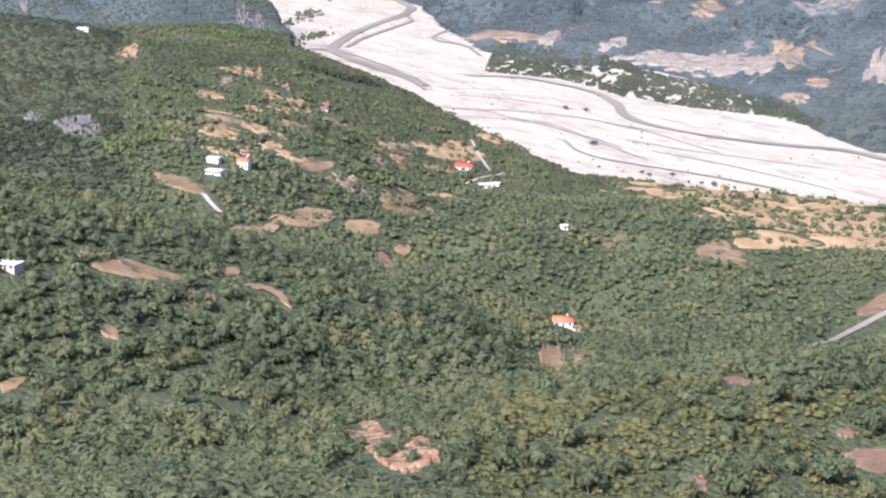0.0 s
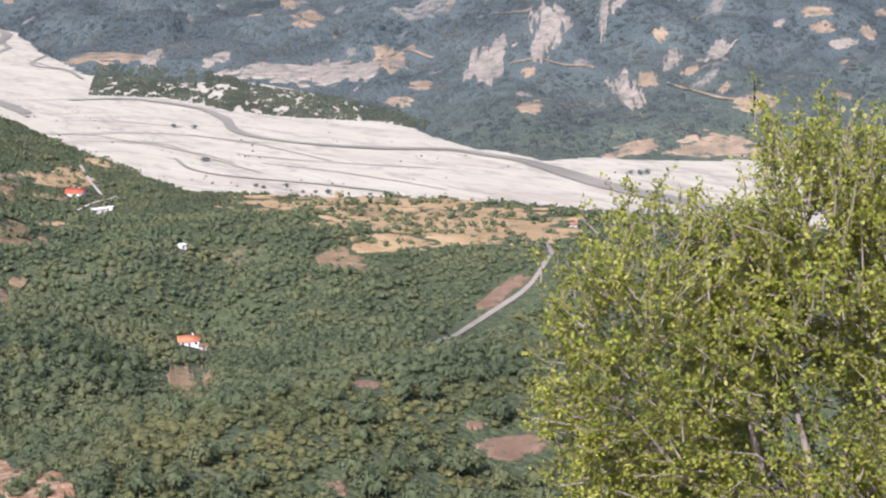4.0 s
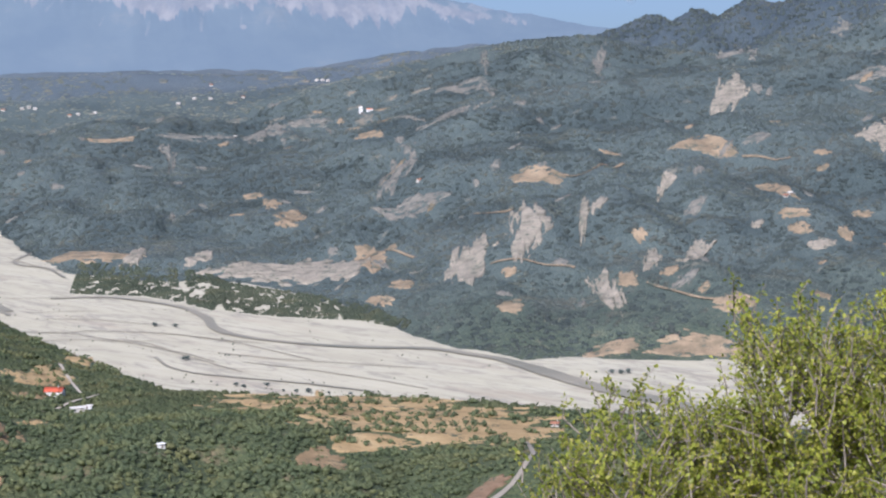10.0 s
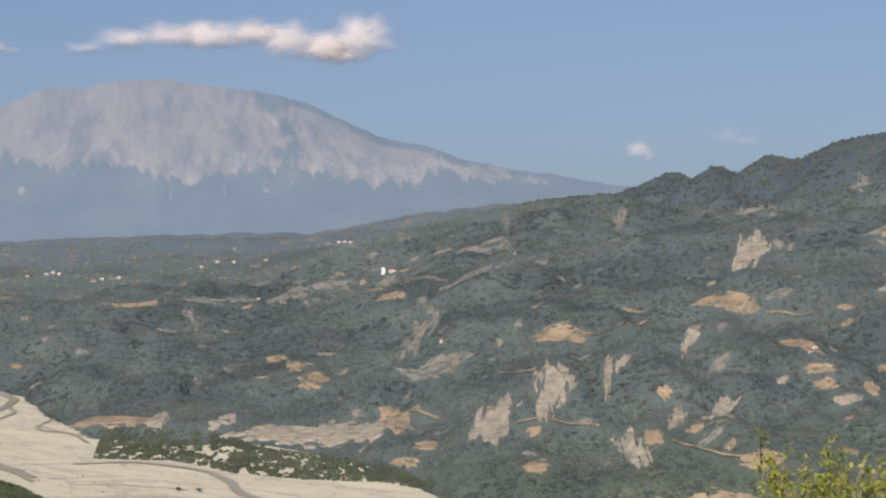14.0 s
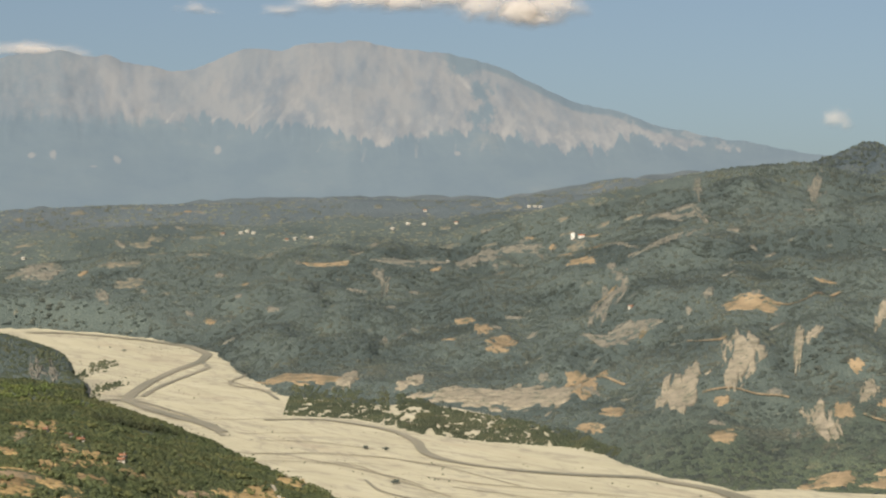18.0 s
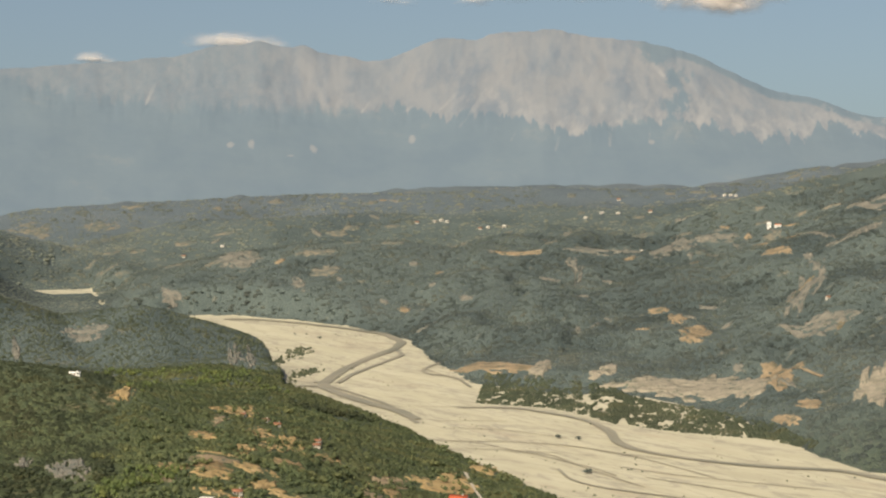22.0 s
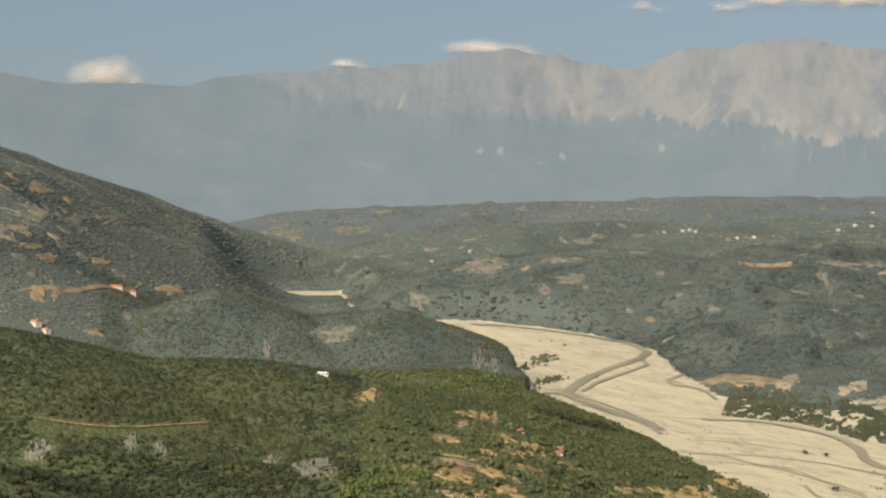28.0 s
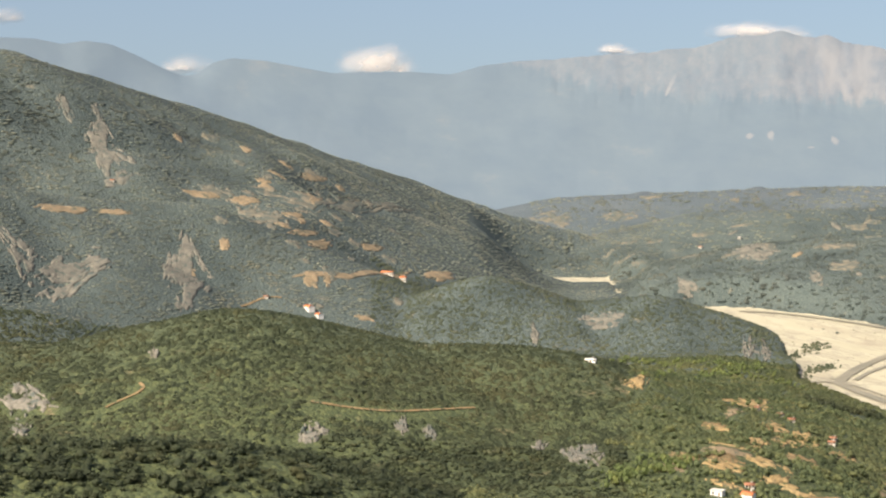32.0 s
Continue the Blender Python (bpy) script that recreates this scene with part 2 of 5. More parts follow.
SLAB = make_plain("concrete_slab", [(0.3, (0.52, 0.48, 0.41)), (0.6, (0.64, 0.60, 0.53))], 4, fine=0.8, depth=0.02)
GLASS = Mat("dark_window_pane", 0.15).colour((0.03, 0.035, 0.04)).m
DOOR = make_plain("brown_door", [(0.3, (0.12, 0.07, 0.04)), (0.6, (0.17, 0.10, 0.06))], 1, fine=0.2, depth=0.01)
BARK = make_plain("grey_bark", [(0.3, (0.22, 0.185, 0.15)), (0.6, (0.42, 0.37, 0.31))], 0.12, fine=0.02, stretch=(1, 1, 4), depth=0.01)

TWIG = make_plain("brown_twig", [(0.3, (0.15, 0.12, 0.09)), (0.6, (0.3, 0.255, 0.2))], 0.12, fine=0.02, depth=0.005)


def make_water():
    k = Mat("river_water", 0.5)
    k.colour(k.steps(k.noise(120, 3), [(0.35, (0.19, 0.178, 0.132)), (0.65, (0.26, 0.232, 0.17))]))
    k.p.inputs["Specular IOR Level"].default_value = 0.16
    k.bump(k.noise(3, 3), 0.05, 0.4)
    return k.m


WATER = make_water()


def make_mountain():
    k = Mat("hazed_mountain_rock", 1.0)
    k.p.inputs["Specular IOR Level"].default_value = 0.0
    face = k.math("ADD", k.attribute("tone"), k.math("MULTIPLY", k.math("SUBTRACT", k.noise(26, 7, 0.72, (1, 1, 1.8)), 0.5), 1.1))
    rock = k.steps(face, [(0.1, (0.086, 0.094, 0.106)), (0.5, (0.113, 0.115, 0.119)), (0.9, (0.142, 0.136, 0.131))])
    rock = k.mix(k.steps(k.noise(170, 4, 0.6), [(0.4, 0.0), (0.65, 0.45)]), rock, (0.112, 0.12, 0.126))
    pale = k.math("ADD", k.attribute("fan"), k.math("MULTIPLY", k.math("SUBTRACT", k.noise(12, 5, 0.7, (1, 1, 2.2)), 0.5), 0.5))
    rock_edge = k.math("ADD", k.attribute("rock"), k.math("MULTIPLY", k.math("SUBTRACT", k.noise(18, 6, 0.72, (1, 1, 2)), 0.5), 0.7))
    # Wood leans blue and pale, distance haze put into its colour.
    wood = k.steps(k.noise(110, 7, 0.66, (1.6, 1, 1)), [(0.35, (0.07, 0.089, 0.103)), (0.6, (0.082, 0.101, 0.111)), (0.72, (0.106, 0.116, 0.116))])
    wood = k.mix(k.steps(k.attribute("spot"), [(0.3, 0.0), (0.9, 0.6)]), wood, (0.19, 0.175, 0.16))
    cover = k.mix(k.steps(rock_edge, [(0.3, 0.0), (0.7, 1.0)]), wood, rock)
    k.colour(k.mix(k.steps(pale, [(0.3, 0.0), (0.95, 0.75)]), cover, (0.198, 0.185, 0.171)))
    # Faint blue emission stands in for hazy air before the range.
    haze_glow = k.p
    haze_glow.inputs["Emission Color"].default_value = (0.40, 0.53, 0.70, 1)
    haze_glow.inputs["Emission Strength"].default_value = 0.14
    return k.m


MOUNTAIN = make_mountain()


# ---- geometry helpers ----
def mesh_of(name, verts, faces, material=None, smooth=True):
    """A mesh from arrays: verts (n, 3), faces (m, 3) or (m, 4)."""
    verts, faces = np.asarray(verts, np.float32), np.asarray(faces, np.int32)
    me = bpy.data.meshes.new(name)
    k = faces.shape[1]
    me.vertices.add(len(verts))
    me.vertices.foreach_set("co", verts.ravel())
    me.loops.add(faces.size)
    me.loops.foreach_set("vertex_index", faces.ravel())
    me.polygons.add(len(faces))
    me.polygons.foreach_set("loop_start", np.arange(0, faces.size, k, dtype=np.int32))
    if smooth:
        me.polygons.foreach_set("use_smooth", np.ones(len(faces), bool))
    me.update(calc_edges=True)
    if material:
        me.materials.append(material)
    return me


def hashed(i, j, seed):
    h = (i.astype(np.int64) * 374761393 + j.astype(np.int64) * 668265263 + seed * 1442695041) & 0x7FFFFFFF
    h = ((h ^ (h >> 13)) * 1274126177) & 0x7FFFFFFF
    return ((h ^ (h >> 16)) & 0xFFFF) / 65535.0


def lattice(x, y, seed=0):
    """Smooth value noise, 0 to 1."""
    i, j = np.floor(x), np.floor(y)
    u, v = x - i, y - j
    u, v = u * u * (3 - 2 * u), v * v * (3 - 2 * v)
    a, b = hashed(i, j, seed), hashed(i + 1, j, seed)
    c, d = hashed(i, j + 1, seed), hashed(i + 1, j + 1, seed)
    return (a * (1 - u) + b * u) * (1 - v) + (c * (1 - u) + d * u) * v


def fractal(x, y, size, octaves=4, seed=0, gain=0.5):
    total, amp, norm = 0.0, 1.0, 0.0
    for o in range(octaves):
        total = total + amp * lattice(x / size, y / size, seed + o)
        norm, amp, size = norm + amp, amp * gain, size * 0.5
    return total / norm


def polar(bearing, distance):
    return np.sin(np.radians(bearing)) * distance, np.cos(np.radians(bearing)) * distance


def ease(t):
    t = np.clip(t, 0, 1)
    return t * t * (3 - 2 * t)


# ---- the lie of the land: bearing in degrees from the stand, distance and height in metres ----
NEAR_BANK = [(-90, 3270), (-14.6, 3260), (-14.1, 2890), (-12.1, 2680), (-10.6, 2450), (-9.4, 2290), (-8.9, 2100),
             (-8.8, 1900), (-6.6, 1780), (-4.8, 1700), (-3.1, 1610), (0, 1446), (4, 1395), (8, 1380), (13, 1300), (20, 1240), (90, 1150)]
FAR_BANK = [(-90, 3335), (-14.6, 3330), (-14.1, 2930), (-12.6, 2850), (-12, 2872), (-10.6, 2856), (-9.7, 2838), (-8.6, 2790), (-6.9, 2715), (-5, 2540),
            (-4.4, 2380), (-3.9, 2290), (-2.9, 2140), (-1, 2090), (1.1, 2070), (2.6, 2030), (4.5, 1950), (6.2, 1830), (7.5, 1735), (8.9, 1655), (11, 1607), (13.4, 1615),
            (17, 1615), (90, 1500)]
SLOPE_RIGHT = [(0, 328.4), (8, 325), (40, 309), (200, 236), (500, 128), (850, 77), (1200, 44), (1400, 24), (5000, 10)]
SLOPE_LEFT = [(0, 328.4), (8, 325), (40, 309), (300, 204), (500, 134), (800, 116), (1200, 98), (1500, 82), (1900, 50), (2400, 14), (3000, 4), (5000, 2)]
BEYOND_RIGHT = [(0, 3), (120, 30), (300, 62), (700, 122), (1200, 160), (1800, 190), (2300, 200), (3400, 180)]
BEYOND_MID = [(0, 3), (120, 14), (300, 28), (700, 52), (1100, 78), (1700, 112), (2100, 126), (3400, 140)]
CRESTS = [  # points along the crest, slope of its sides
    ([(-40, 2700, 434), (-33, 2800, 403), (-30.8, 2900, 367), (-28, 3000, 322), (-26.3, 3100, 289), (-24.6, 3200, 253), (-22.9, 3300, 219),
      (-21.2, 3430, 183), (-19.4, 3530, 134), (-17.7, 3560, 95), (-16, 3570, 66), (-14.6, 3570, 38), (-13.6, 3570, 8), (-12.8, 3580, -25)], 0.5),
    ([(-36, 2300, 250), (-33.1, 2330, 223), (-30.6, 2370, 206), (-27.6, 2400, 194), (-26, 2430, 147), (-24.7, 2470, 99), (-23.6, 2500, 64)], 0.42),
    ([(-21.2, 2280, 40), (-19.6, 2280, 90), (-18.4, 2280, 106), (-17.2, 2280, 82), (-15.5, 2280, 75), (-14.2, 2270, 80), (-13.3, 2260, 84), (-12.5, 2250, 76),
      (-11.5, 2240, 58), (-10.3, 2230, 27), (-9.3, 2220, -10)], 0.38),
    ([(-33.2, 1500, 138), (-28.8, 1500, 134), (-28.1, 1500, 151), (-26.4, 1500, 159), (-25, 1500, 147), (-23, 1500, 130), (-20.3, 1500, 127),
      (-17.7, 1500, 125), (-16, 1500, 108), (-14.9, 1500, 82)], 0.28),
    ([(-42, 760, 205), (-33, 760, 190), (-27, 760, 186), (-24, 750, 176), (-21.5, 740, 150), (-19.5, 730, 112)], 0.34),
    ([(13.3, 3900, 221), (14.9, 3880, 263), (15.6, 3860, 240), (16.2, 3840, 275), (16.9, 3820, 255), (17.8, 3800, 296), (18.7, 3780, 284),
      (19.9, 3760, 320), (22.6, 3740, 352), (28, 3720, 395), (36, 3700, 408)], 0.35),
    ([(7.8, 3400, 182), (9.9, 3420, 210), (11.3, 3450, 222), (12.9, 3480, 230), (13.9, 3500, 217)], 0.30),
    ([(8.4, 2850, 131), (10.4, 2850, 158), (13, 2850, 178), (15.6, 2850, 191), (18.2, 2850, 203), (20.7, 2850, 221), (22.7, 2850, 228), (30, 2850, 255)], 0.25),
    ([(-12.6, 3680, 70), (-11.4, 3640, 100), (-9, 3560, 104), (-6, 3600, 112), (-3.5, 3540, 110), (-1, 3600, 122), (1.5, 3540, 116), (4, 3600, 130), (7, 3560, 140)], 0.24),
    ([(-16, 3980, 108), (-11, 3950, 124), (-8, 3990, 128), (-4, 3940, 134), (-1, 3970, 142), (2, 3930, 136), (5, 3960, 146), (9, 3900, 160)], 0.22),
    ([(-7.5, 430, 123), (-5.5, 460, 145), (-0.4, 500, 143), (2.4, 525, 143), (4.6, 550, 139), (7.0, 575, 136), (8.2, 585, 136), (10.9, 605, 136), (15, 620, 139), (22, 640, 145)], 0.36),
    ([(-12, 3150, 38), (-11.2, 3140, 56), (-9.5, 3120, 82), (-7.8, 3110, 91), (-5.5, 3100, 95), (-3.5, 3090, 82), (-1.7, 3080, 77), (0, 3060, 81), (1.8, 3050, 79)], 0.22),
]


RAVINES = [((26, 1070), (2, 930), 15, 26), ((2, 930), (-34, 750), 20, 28), ((58, 965), (-8, 880), 14, 24), ((-34, 750), (-62, 580), 13, 26),
           ((-150, 850), (-110, 640), 12, 24), ((60, 760), (20, 560), 12, 24), ((-80, 1000), (-70, 840), 10, 22), ((-230, 900), (-200, 720), 12, 26)]


def table(rows, v):
    a = np.array(rows, float)
    return np.interp(v, a[:, 0], a[:, 1])


def banks(x, y):
    """Bearing and distance, and the distances of both banks there."""
    b, r = np.degrees(np.arctan2(x, y)), np.hypot(x, y)
    ripple = (fractal(x, y, 90, 3, 7) - 0.5) * 50
    west = b < -19  # no riverbed is seen past the spur
    ripple = ripple * ease((b + 14) / 1.5)
    return b, r, np.where(west, 9000, table(NEAR_BANK, b) + ripple * 0.6), np.where(west, 9000, table(FAR_BANK, b) + ripple)


def crest_height(x, y, points, slope, sharp=False):
    best, away = np.full(x.shape, -400.0), np.full(x.shape, 1e9)
    px = [(*polar(b, r), z) for b, r, z in points]
    for (x0, y0, z0), (x1, y1, z1) in zip(px, px[1:]):
        dx, dy = x1 - x0, y1 - y0
        t = np.clip(((x - x0) * dx + (y - y0) * dy) / (dx * dx + dy * dy), 0, 1)
        d = np.hypot(x - x0 - t * dx, y - y0 - t * dy)
        side = z0 + (z1 - z0) * t - slope * np.sqrt(d * d + 900) + slope * 30
        best = np.where(d < away, side, best) if sharp else np.maximum(best, side)
        away = np.minimum(away, d)
    return best, away


def height(x, y):
    x, y = np.asarray(x, float), np.asarray(y, float)
    b, r, near, far = banks(x, y)
    left = ease((-2 - b) / 10)
    hill = table(SLOPE_RIGHT, r) * (1 - left) + table(SLOPE_LEFT, r) * left
    q = np.maximum(r - far, 0)
    right = ease((b - 3) / 9)
    over = table(BEYOND_MID, q) * (1 - right) + table(BEYOND_RIGHT, q) * right
    open_west = ease((b + 19) / 2.6)
    z = np.where(r < near, hill, over * open_west + hill * (1 - open_west))
    relief = fractal(x, y, 260, 4, 3) - 0.5
    gully = 1 - np.abs(fractal(x, y, 330, 3, 21) * 2 - 1)
    ravine = 1 - np.abs(fractal(x, y, 190, 3, 57) * 2 - 1)
    z = z + ease((r - 250) / 500) * relief * np.where(r < near, 22 * ease(hill / 60), 34 * open_west) * ease(np.abs(r - near) / 250)
    z = z - np.where(r < near, ease((r - 450) / 300) * ease((near - r) / 260) * ease(hill / 60) * (ravine - 0.7) * 26, 0)
    z = z - np.where(r > far, ease(q / 300) * (gully - 0.75) * 55 * right, 0)
    bumps = 1 - np.abs(fractal(x * 1.5 - y * 0.15, y * 0.75 + x * 0.1, 150, 3, 77, 0.45) * 2 - 1)
    z = z + np.where(r > far, ease((q - 60) / 220) * (0.72 - bumps) * 34 * open_west * (1 - 0.5 * ease((r - 3000) / 700)), 0)
    for (x0, y0), (x1, y1), deep, broad in RAVINES:
        dx, dy = x1 - x0, y1 - y0
        t = np.clip(((x - x0) * dx + (y - y0) * dy) / (dx * dx + dy * dy), 0, 1)
        z = z - deep * np.exp(-((x - x0 - t * dx) ** 2 + (y - y0 - t * dy) ** 2) / broad ** 2)
    for points, slope in CRESTS:
        c, away = crest_height(x, y, points, slope, slope == 0.35)
        tall = min(1.0, max(p[2] for p in points) / 330) ** 2
        c = c + relief * (4 + 8 * tall) - (gully - 0.75) * 75 * tall * ease((away - 20) / 260) * (1 - 0.85 * ease((b + 25) / 4) * ease(-b / 4))
        h = np.clip(0.5 + (c - z) / 24, 0, 1)
        z = z * (1 - h) + c * h + 6 * h * (1 - h)
    z = z * (1 - 0.8 * ease((r - 2650) / 300) * ease((3300 - r) / 50) * ease((b + 19) / 3.5) * ease((-13.2 - b) / 0.8))
    edge = np.where(r < near, ease((near - r) / 55), np.where(r > far, ease((r - far) / (60 + 110 * ease((-13 - b) / 1.5))), 0))
    edge = 1 - (1 - edge) * open_west
    return np.where((r >= near) & (r <= far), z * (1 - open_west), z * edge) + gravel_relief(x, y) * (1 - edge)


def gravel_relief(x, y):
    return (fractal(x, y, 60, 3, 5) - 0.5) * 0.8


# ---- ground: one sheet from the stand out to the foot of the mountains ----
TURNED = np.concatenate([np.arange(-180, -38, 4.0), np.arange(-38, -34.5, 0.5), np.arange(-34.5, 24.5, 0.18), np.arange(24.5, 40, 0.5), np.arange(40, 180, 4.0)])
RINGS = np.concatenate([np.concatenate([[0.02], np.geomspace(1.5, 420, 46)]), np.arange(430, 3600, 10.0), np.arange(3600, 4900, 26.0)])
LAND = height(*polar(*np.meshgrid(TURNED, RINGS)))


def surface(x, y):
    """Height of the ground sheet itself, between its vertices."""
    x, y = np.asarray(x, float), np.asarray(y, float)
    b, r = np.degrees(np.arctan2(x, y)), np.hypot(x, y)
    j, i = np.clip(np.searchsorted(TURNED, b) - 1, 0, len(TURNED) - 2), np.clip(np.searchsorted(RINGS, r) - 1, 0, len(RINGS) - 2)
    u, v = np.clip((b - TURNED[j]) / (TURNED[j + 1] - TURNED[j]), 0, 1), np.clip((r - RINGS[i]) / (RINGS[i + 1] - RINGS[i]), 0, 1)
    return (LAND[i, j] * (1 - u) + LAND[i, j + 1] * u) * (1 - v) + (LAND[i + 1, j] * (1 - u) + LAND[i + 1, j + 1] * u) * v


def ground_at(x, y):
    return float(surface(np.array([x]), np.array([y]))[0])


def build_ground():
    turns, rings, z = TURNED, RINGS, LAND
    bb, rr = np.meshgrid(turns, rings)
    x, y = polar(bb, rr)
    x, y = x + np.where(rr < 1, 0.5, 0), y + np.where(rr < 1, 0.3, 0)
    n, m = len(rings), len(turns)
    verts = np.stack([x, y, z], -1).reshape(-1, 3)
    idx = np.arange(n * m).reshape(n, m)
    nxt = np.roll(idx, -1, axis=1)
    quads = np.stack([idx[:-1], idx[1:], nxt[1:], nxt[:-1]], -1).reshape(-1, 4)[:, ::-1]
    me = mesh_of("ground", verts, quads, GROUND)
    b, r, near, far = banks(verts[:, 0], verts[:, 1])
    bed = np.where((r > near) & (r < far), 1.0, 0.0) + np.where(r <= near, ease(1 - (near - r) / 14) * 0.5, 0) + np.where(r >= far, ease(1 - (r - far) / 14) * 0.5, 0)
    bed = bed * ease((b + 16.85) / 0.15)
    me.attributes.new("gravel", "FLOAT", "POINT").data.foreach_set("value", np.clip(bed, 0, 1).astype(np.float32))
    # Distance masks that blend in the painted haze tints.
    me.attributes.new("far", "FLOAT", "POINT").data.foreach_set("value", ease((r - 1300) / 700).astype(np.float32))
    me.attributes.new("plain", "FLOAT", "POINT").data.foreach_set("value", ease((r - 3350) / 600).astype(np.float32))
    me.attributes.new("haze_rim", "FLOAT", "POINT").data.foreach_set("value", (ease((r - 3450) / 800) * ease((12 - b) / 3)).astype(np.float32))
    me.attributes.new("ridge_haze", "FLOAT", "POINT").data.foreach_set("value", (ease((b - 10.5) / 3) * ease((r - 3420) / 160)).astype(np.float32))
    ob = tagged(new("ground", me), "wooded valley floor and slopes round a pale gravel riverbed", "ground", kind="structure")
    return ob


build_ground()


def build_range():
    """The bare limestone range that closes the valley: bearing and height in degrees."""
    west = [(-60, 1.4), (-45, 1.6), (-32.96, 1.81), (-31.97, 1.77), (-31.15, 1.6), (-30.48, 1.7), (-29.74, 1.6), (-28.99, 1.27),
            (-28.32, 0.93), (-27.65, 0.63), (-27.23, 0.66), (-26.62, 1.04), (-26.11, 1.15), (-25.08, 1.06), (-24.06, 0.86), (-23.03, 0.66),
            (-22.17, 0.69), (-20.78, 0.7), (-19.58, 0.6), (-19.32, 0.62), (-18.47, 0.86), (-17.44, 0.97)]
    middle = [(-16.07, 1.04), (-14.69, 1.17), (-14.04, 1.16), (-12.85, 1.27), (-12.0, 1.32), (-11.15, 1.55), (-10.46, 1.7), (-10.04, 1.63),
            (-9.78, 1.75), (-9.35, 1.78), (-8.92, 1.62), (-8.41, 1.6), (-8.06, 1.65), (-7.64, 1.43), (-6.86, 1.33), (-6.17, 1.17),
            (-5.48, 1.24), (-4.62, 1.57), (-4.1, 1.81), (-3.41, 1.84)]
    east = [(-2.8, 1.75), (-2.37, 1.95), (-1.68, 2.04), (-1.16, 2.0), (-0.82, 2.1), (-0.13, 2.03), (0.55, 1.87), (1.75, 1.73),
            (2.6, 1.6), (3.45, 1.39), (4.29, 1.06), (5.14, 0.62), (5.98, 0.19), (6.48, 0.07), (7.23, -0.01), (7.81, -0.25),
            (8.63, -0.54), (9.23, -0.65), (10.45, -0.92), (11.31, -1.01), (12.17, -1.19), (13.21, -1.37), (14.07, -1.45), (20, -1.8),
            (60, -2)]
    skyline = west + middle + east
    bare = [(-60, 2.5), (-22, 2.2), (-19.5, 1.3), (-15.38, 0.07), (-12.97, -0.31), (-10.37, -0.35), (-9.81, -0.45), (-7.75, -0.34),
            (-6.19, -0.31), (-4.98, -0.25), (-3.42, -0.55), (-2.73, -0.44), (-1.69, -0.64), (-0.83, -0.89), (0.03, -1.08), (0.89, -0.98),
            (1.75, -0.82), (2.77, -0.65), (3.54, -0.73), (4.13, -0.83), (5.15, -1.03), (5.99, -1.19), (7.16, -1.26), (7.48, -0.84),
            (8.15, -0.96), (8.77, -1.18), (11, -1.2), (14, 0.5), (60, 1)]  # the foot of the bare rock
    fans = [(-1.95, 0.73, -3.39, -0.88, 0.09), (-2.29, 0.61, -3.11, -0.51, 0.06), (-3.24, 0.36, -3.94, -0.33, 0.07), (-0.14, -0.62, -0.42, -1.6, 0.1),
            (-1.49, -0.78, -1.8, -1.31, 0.06), (1.27, -0.54, 1.23, -1.47, 0.12), (2.48, -0.46, 2.43, -1.37, 0.07), (3.76, -0.3, 3.22, -1.27, 0.12),
            (4.23, -0.56, 4.57, -1.04, 0.1), (5.85, -0.32, 5.92, -1.25, 0.14), (6.65, -0.24, 7.15, -1.19, 0.2), (-0.83, -0.35, -0.83, -0.95, 0.2),
            (0.55, -0.28, 0.2, -1.08, 0.2), (2.17, -0.03, 2.09, -0.75, 0.25), (4.13, -0.22, 3.96, -0.77, 0.2), (5.14, -0.31, 5.15, -1.01, 0.2),
            (-5.36, -0.05, -5.33, -0.49, 0.06), (-6.01, 0.04, -6.36, -0.39, 0.06), (-12.53, 0.69, -12.88, -0.08, 0.08), (-4.63, -0.11, -5.07, -0.4, 0.07),
            (2.51, 1.08, 2.86, 0.64, 0.12)]  # pale stone chutes: head, foot, half width
    spots = [(-10.38, -1.34, 0.18, 0.1), (-9.74, -1.31, 0.16, 0.2), (-7.85, -1.5, 0.16, 0.18), (-4.81, -1.23, 0.18, 0.15), (2.52, -1.37, 0.1, 0.08), (-8.54, -1.7, 0.2, 0.06)]  # bare places on the wooded slopes
    # Shaded part of the face, painted by showing the darker wood colour.
    shaded_recess = [(2.6, 1.24), (3.2, 0.47), (3.28, -0.13)]
    b = np.concatenate([np.arange(-44, -34, 0.25), np.arange(-34, 14, 0.055), np.arange(14, 30, 0.25)])
    u = np.linspace(0, 1, 104)
    bb, uu = np.meshgrid(b, u)
    crag = (fractal(bb * 80, bb * 0, 26, 4, 2) - 0.5) * 9 * ease((bb + 19) / 6)
    top = 330 + 4740 * np.tan(np.radians(np.mean([table(skyline, bb + q) for q in (-0.1, 0, 0.1)], 0))) + crag
    fall = np.mean([table(skyline, b + 0.4 + q) - table(skyline, b - 0.4 + q) for q in np.linspace(-2.2, 2.2, 23)], 0) / 0.8
    run = bb + fall[None, :] * (1 - uu) * 5.0  # constant along a fall line
    ribs = 1 - np.abs(fractal(run * 75, uu * 330, 70, 5, 33, 0.62) * 2 - 1)
    fine = fractal(run * 75, uu * 300, 18, 4, 71, 0.65)
    broad = 330 + 4740 * np.tan(np.radians(np.mean([table(skyline, b + q) for q in np.linspace(-2.5, 2.5, 21)], 0)))[None, :]
    z = 30 + (broad * (1 - uu ** 9) + top * uu ** 9 - 30) * uu ** 1.2
    lift = np.degrees(np.arctan((z - 330) / (4280 + 460 * uu)))
    teeth = (fractal(run * 75, uu * 30, 15, 4, 15, 0.7) - 0.5) * 1.0
    above = lift - table(bare, bb) + teeth
    soften = 0.22 + 0.5 * ease((-4 - bb) / 4)
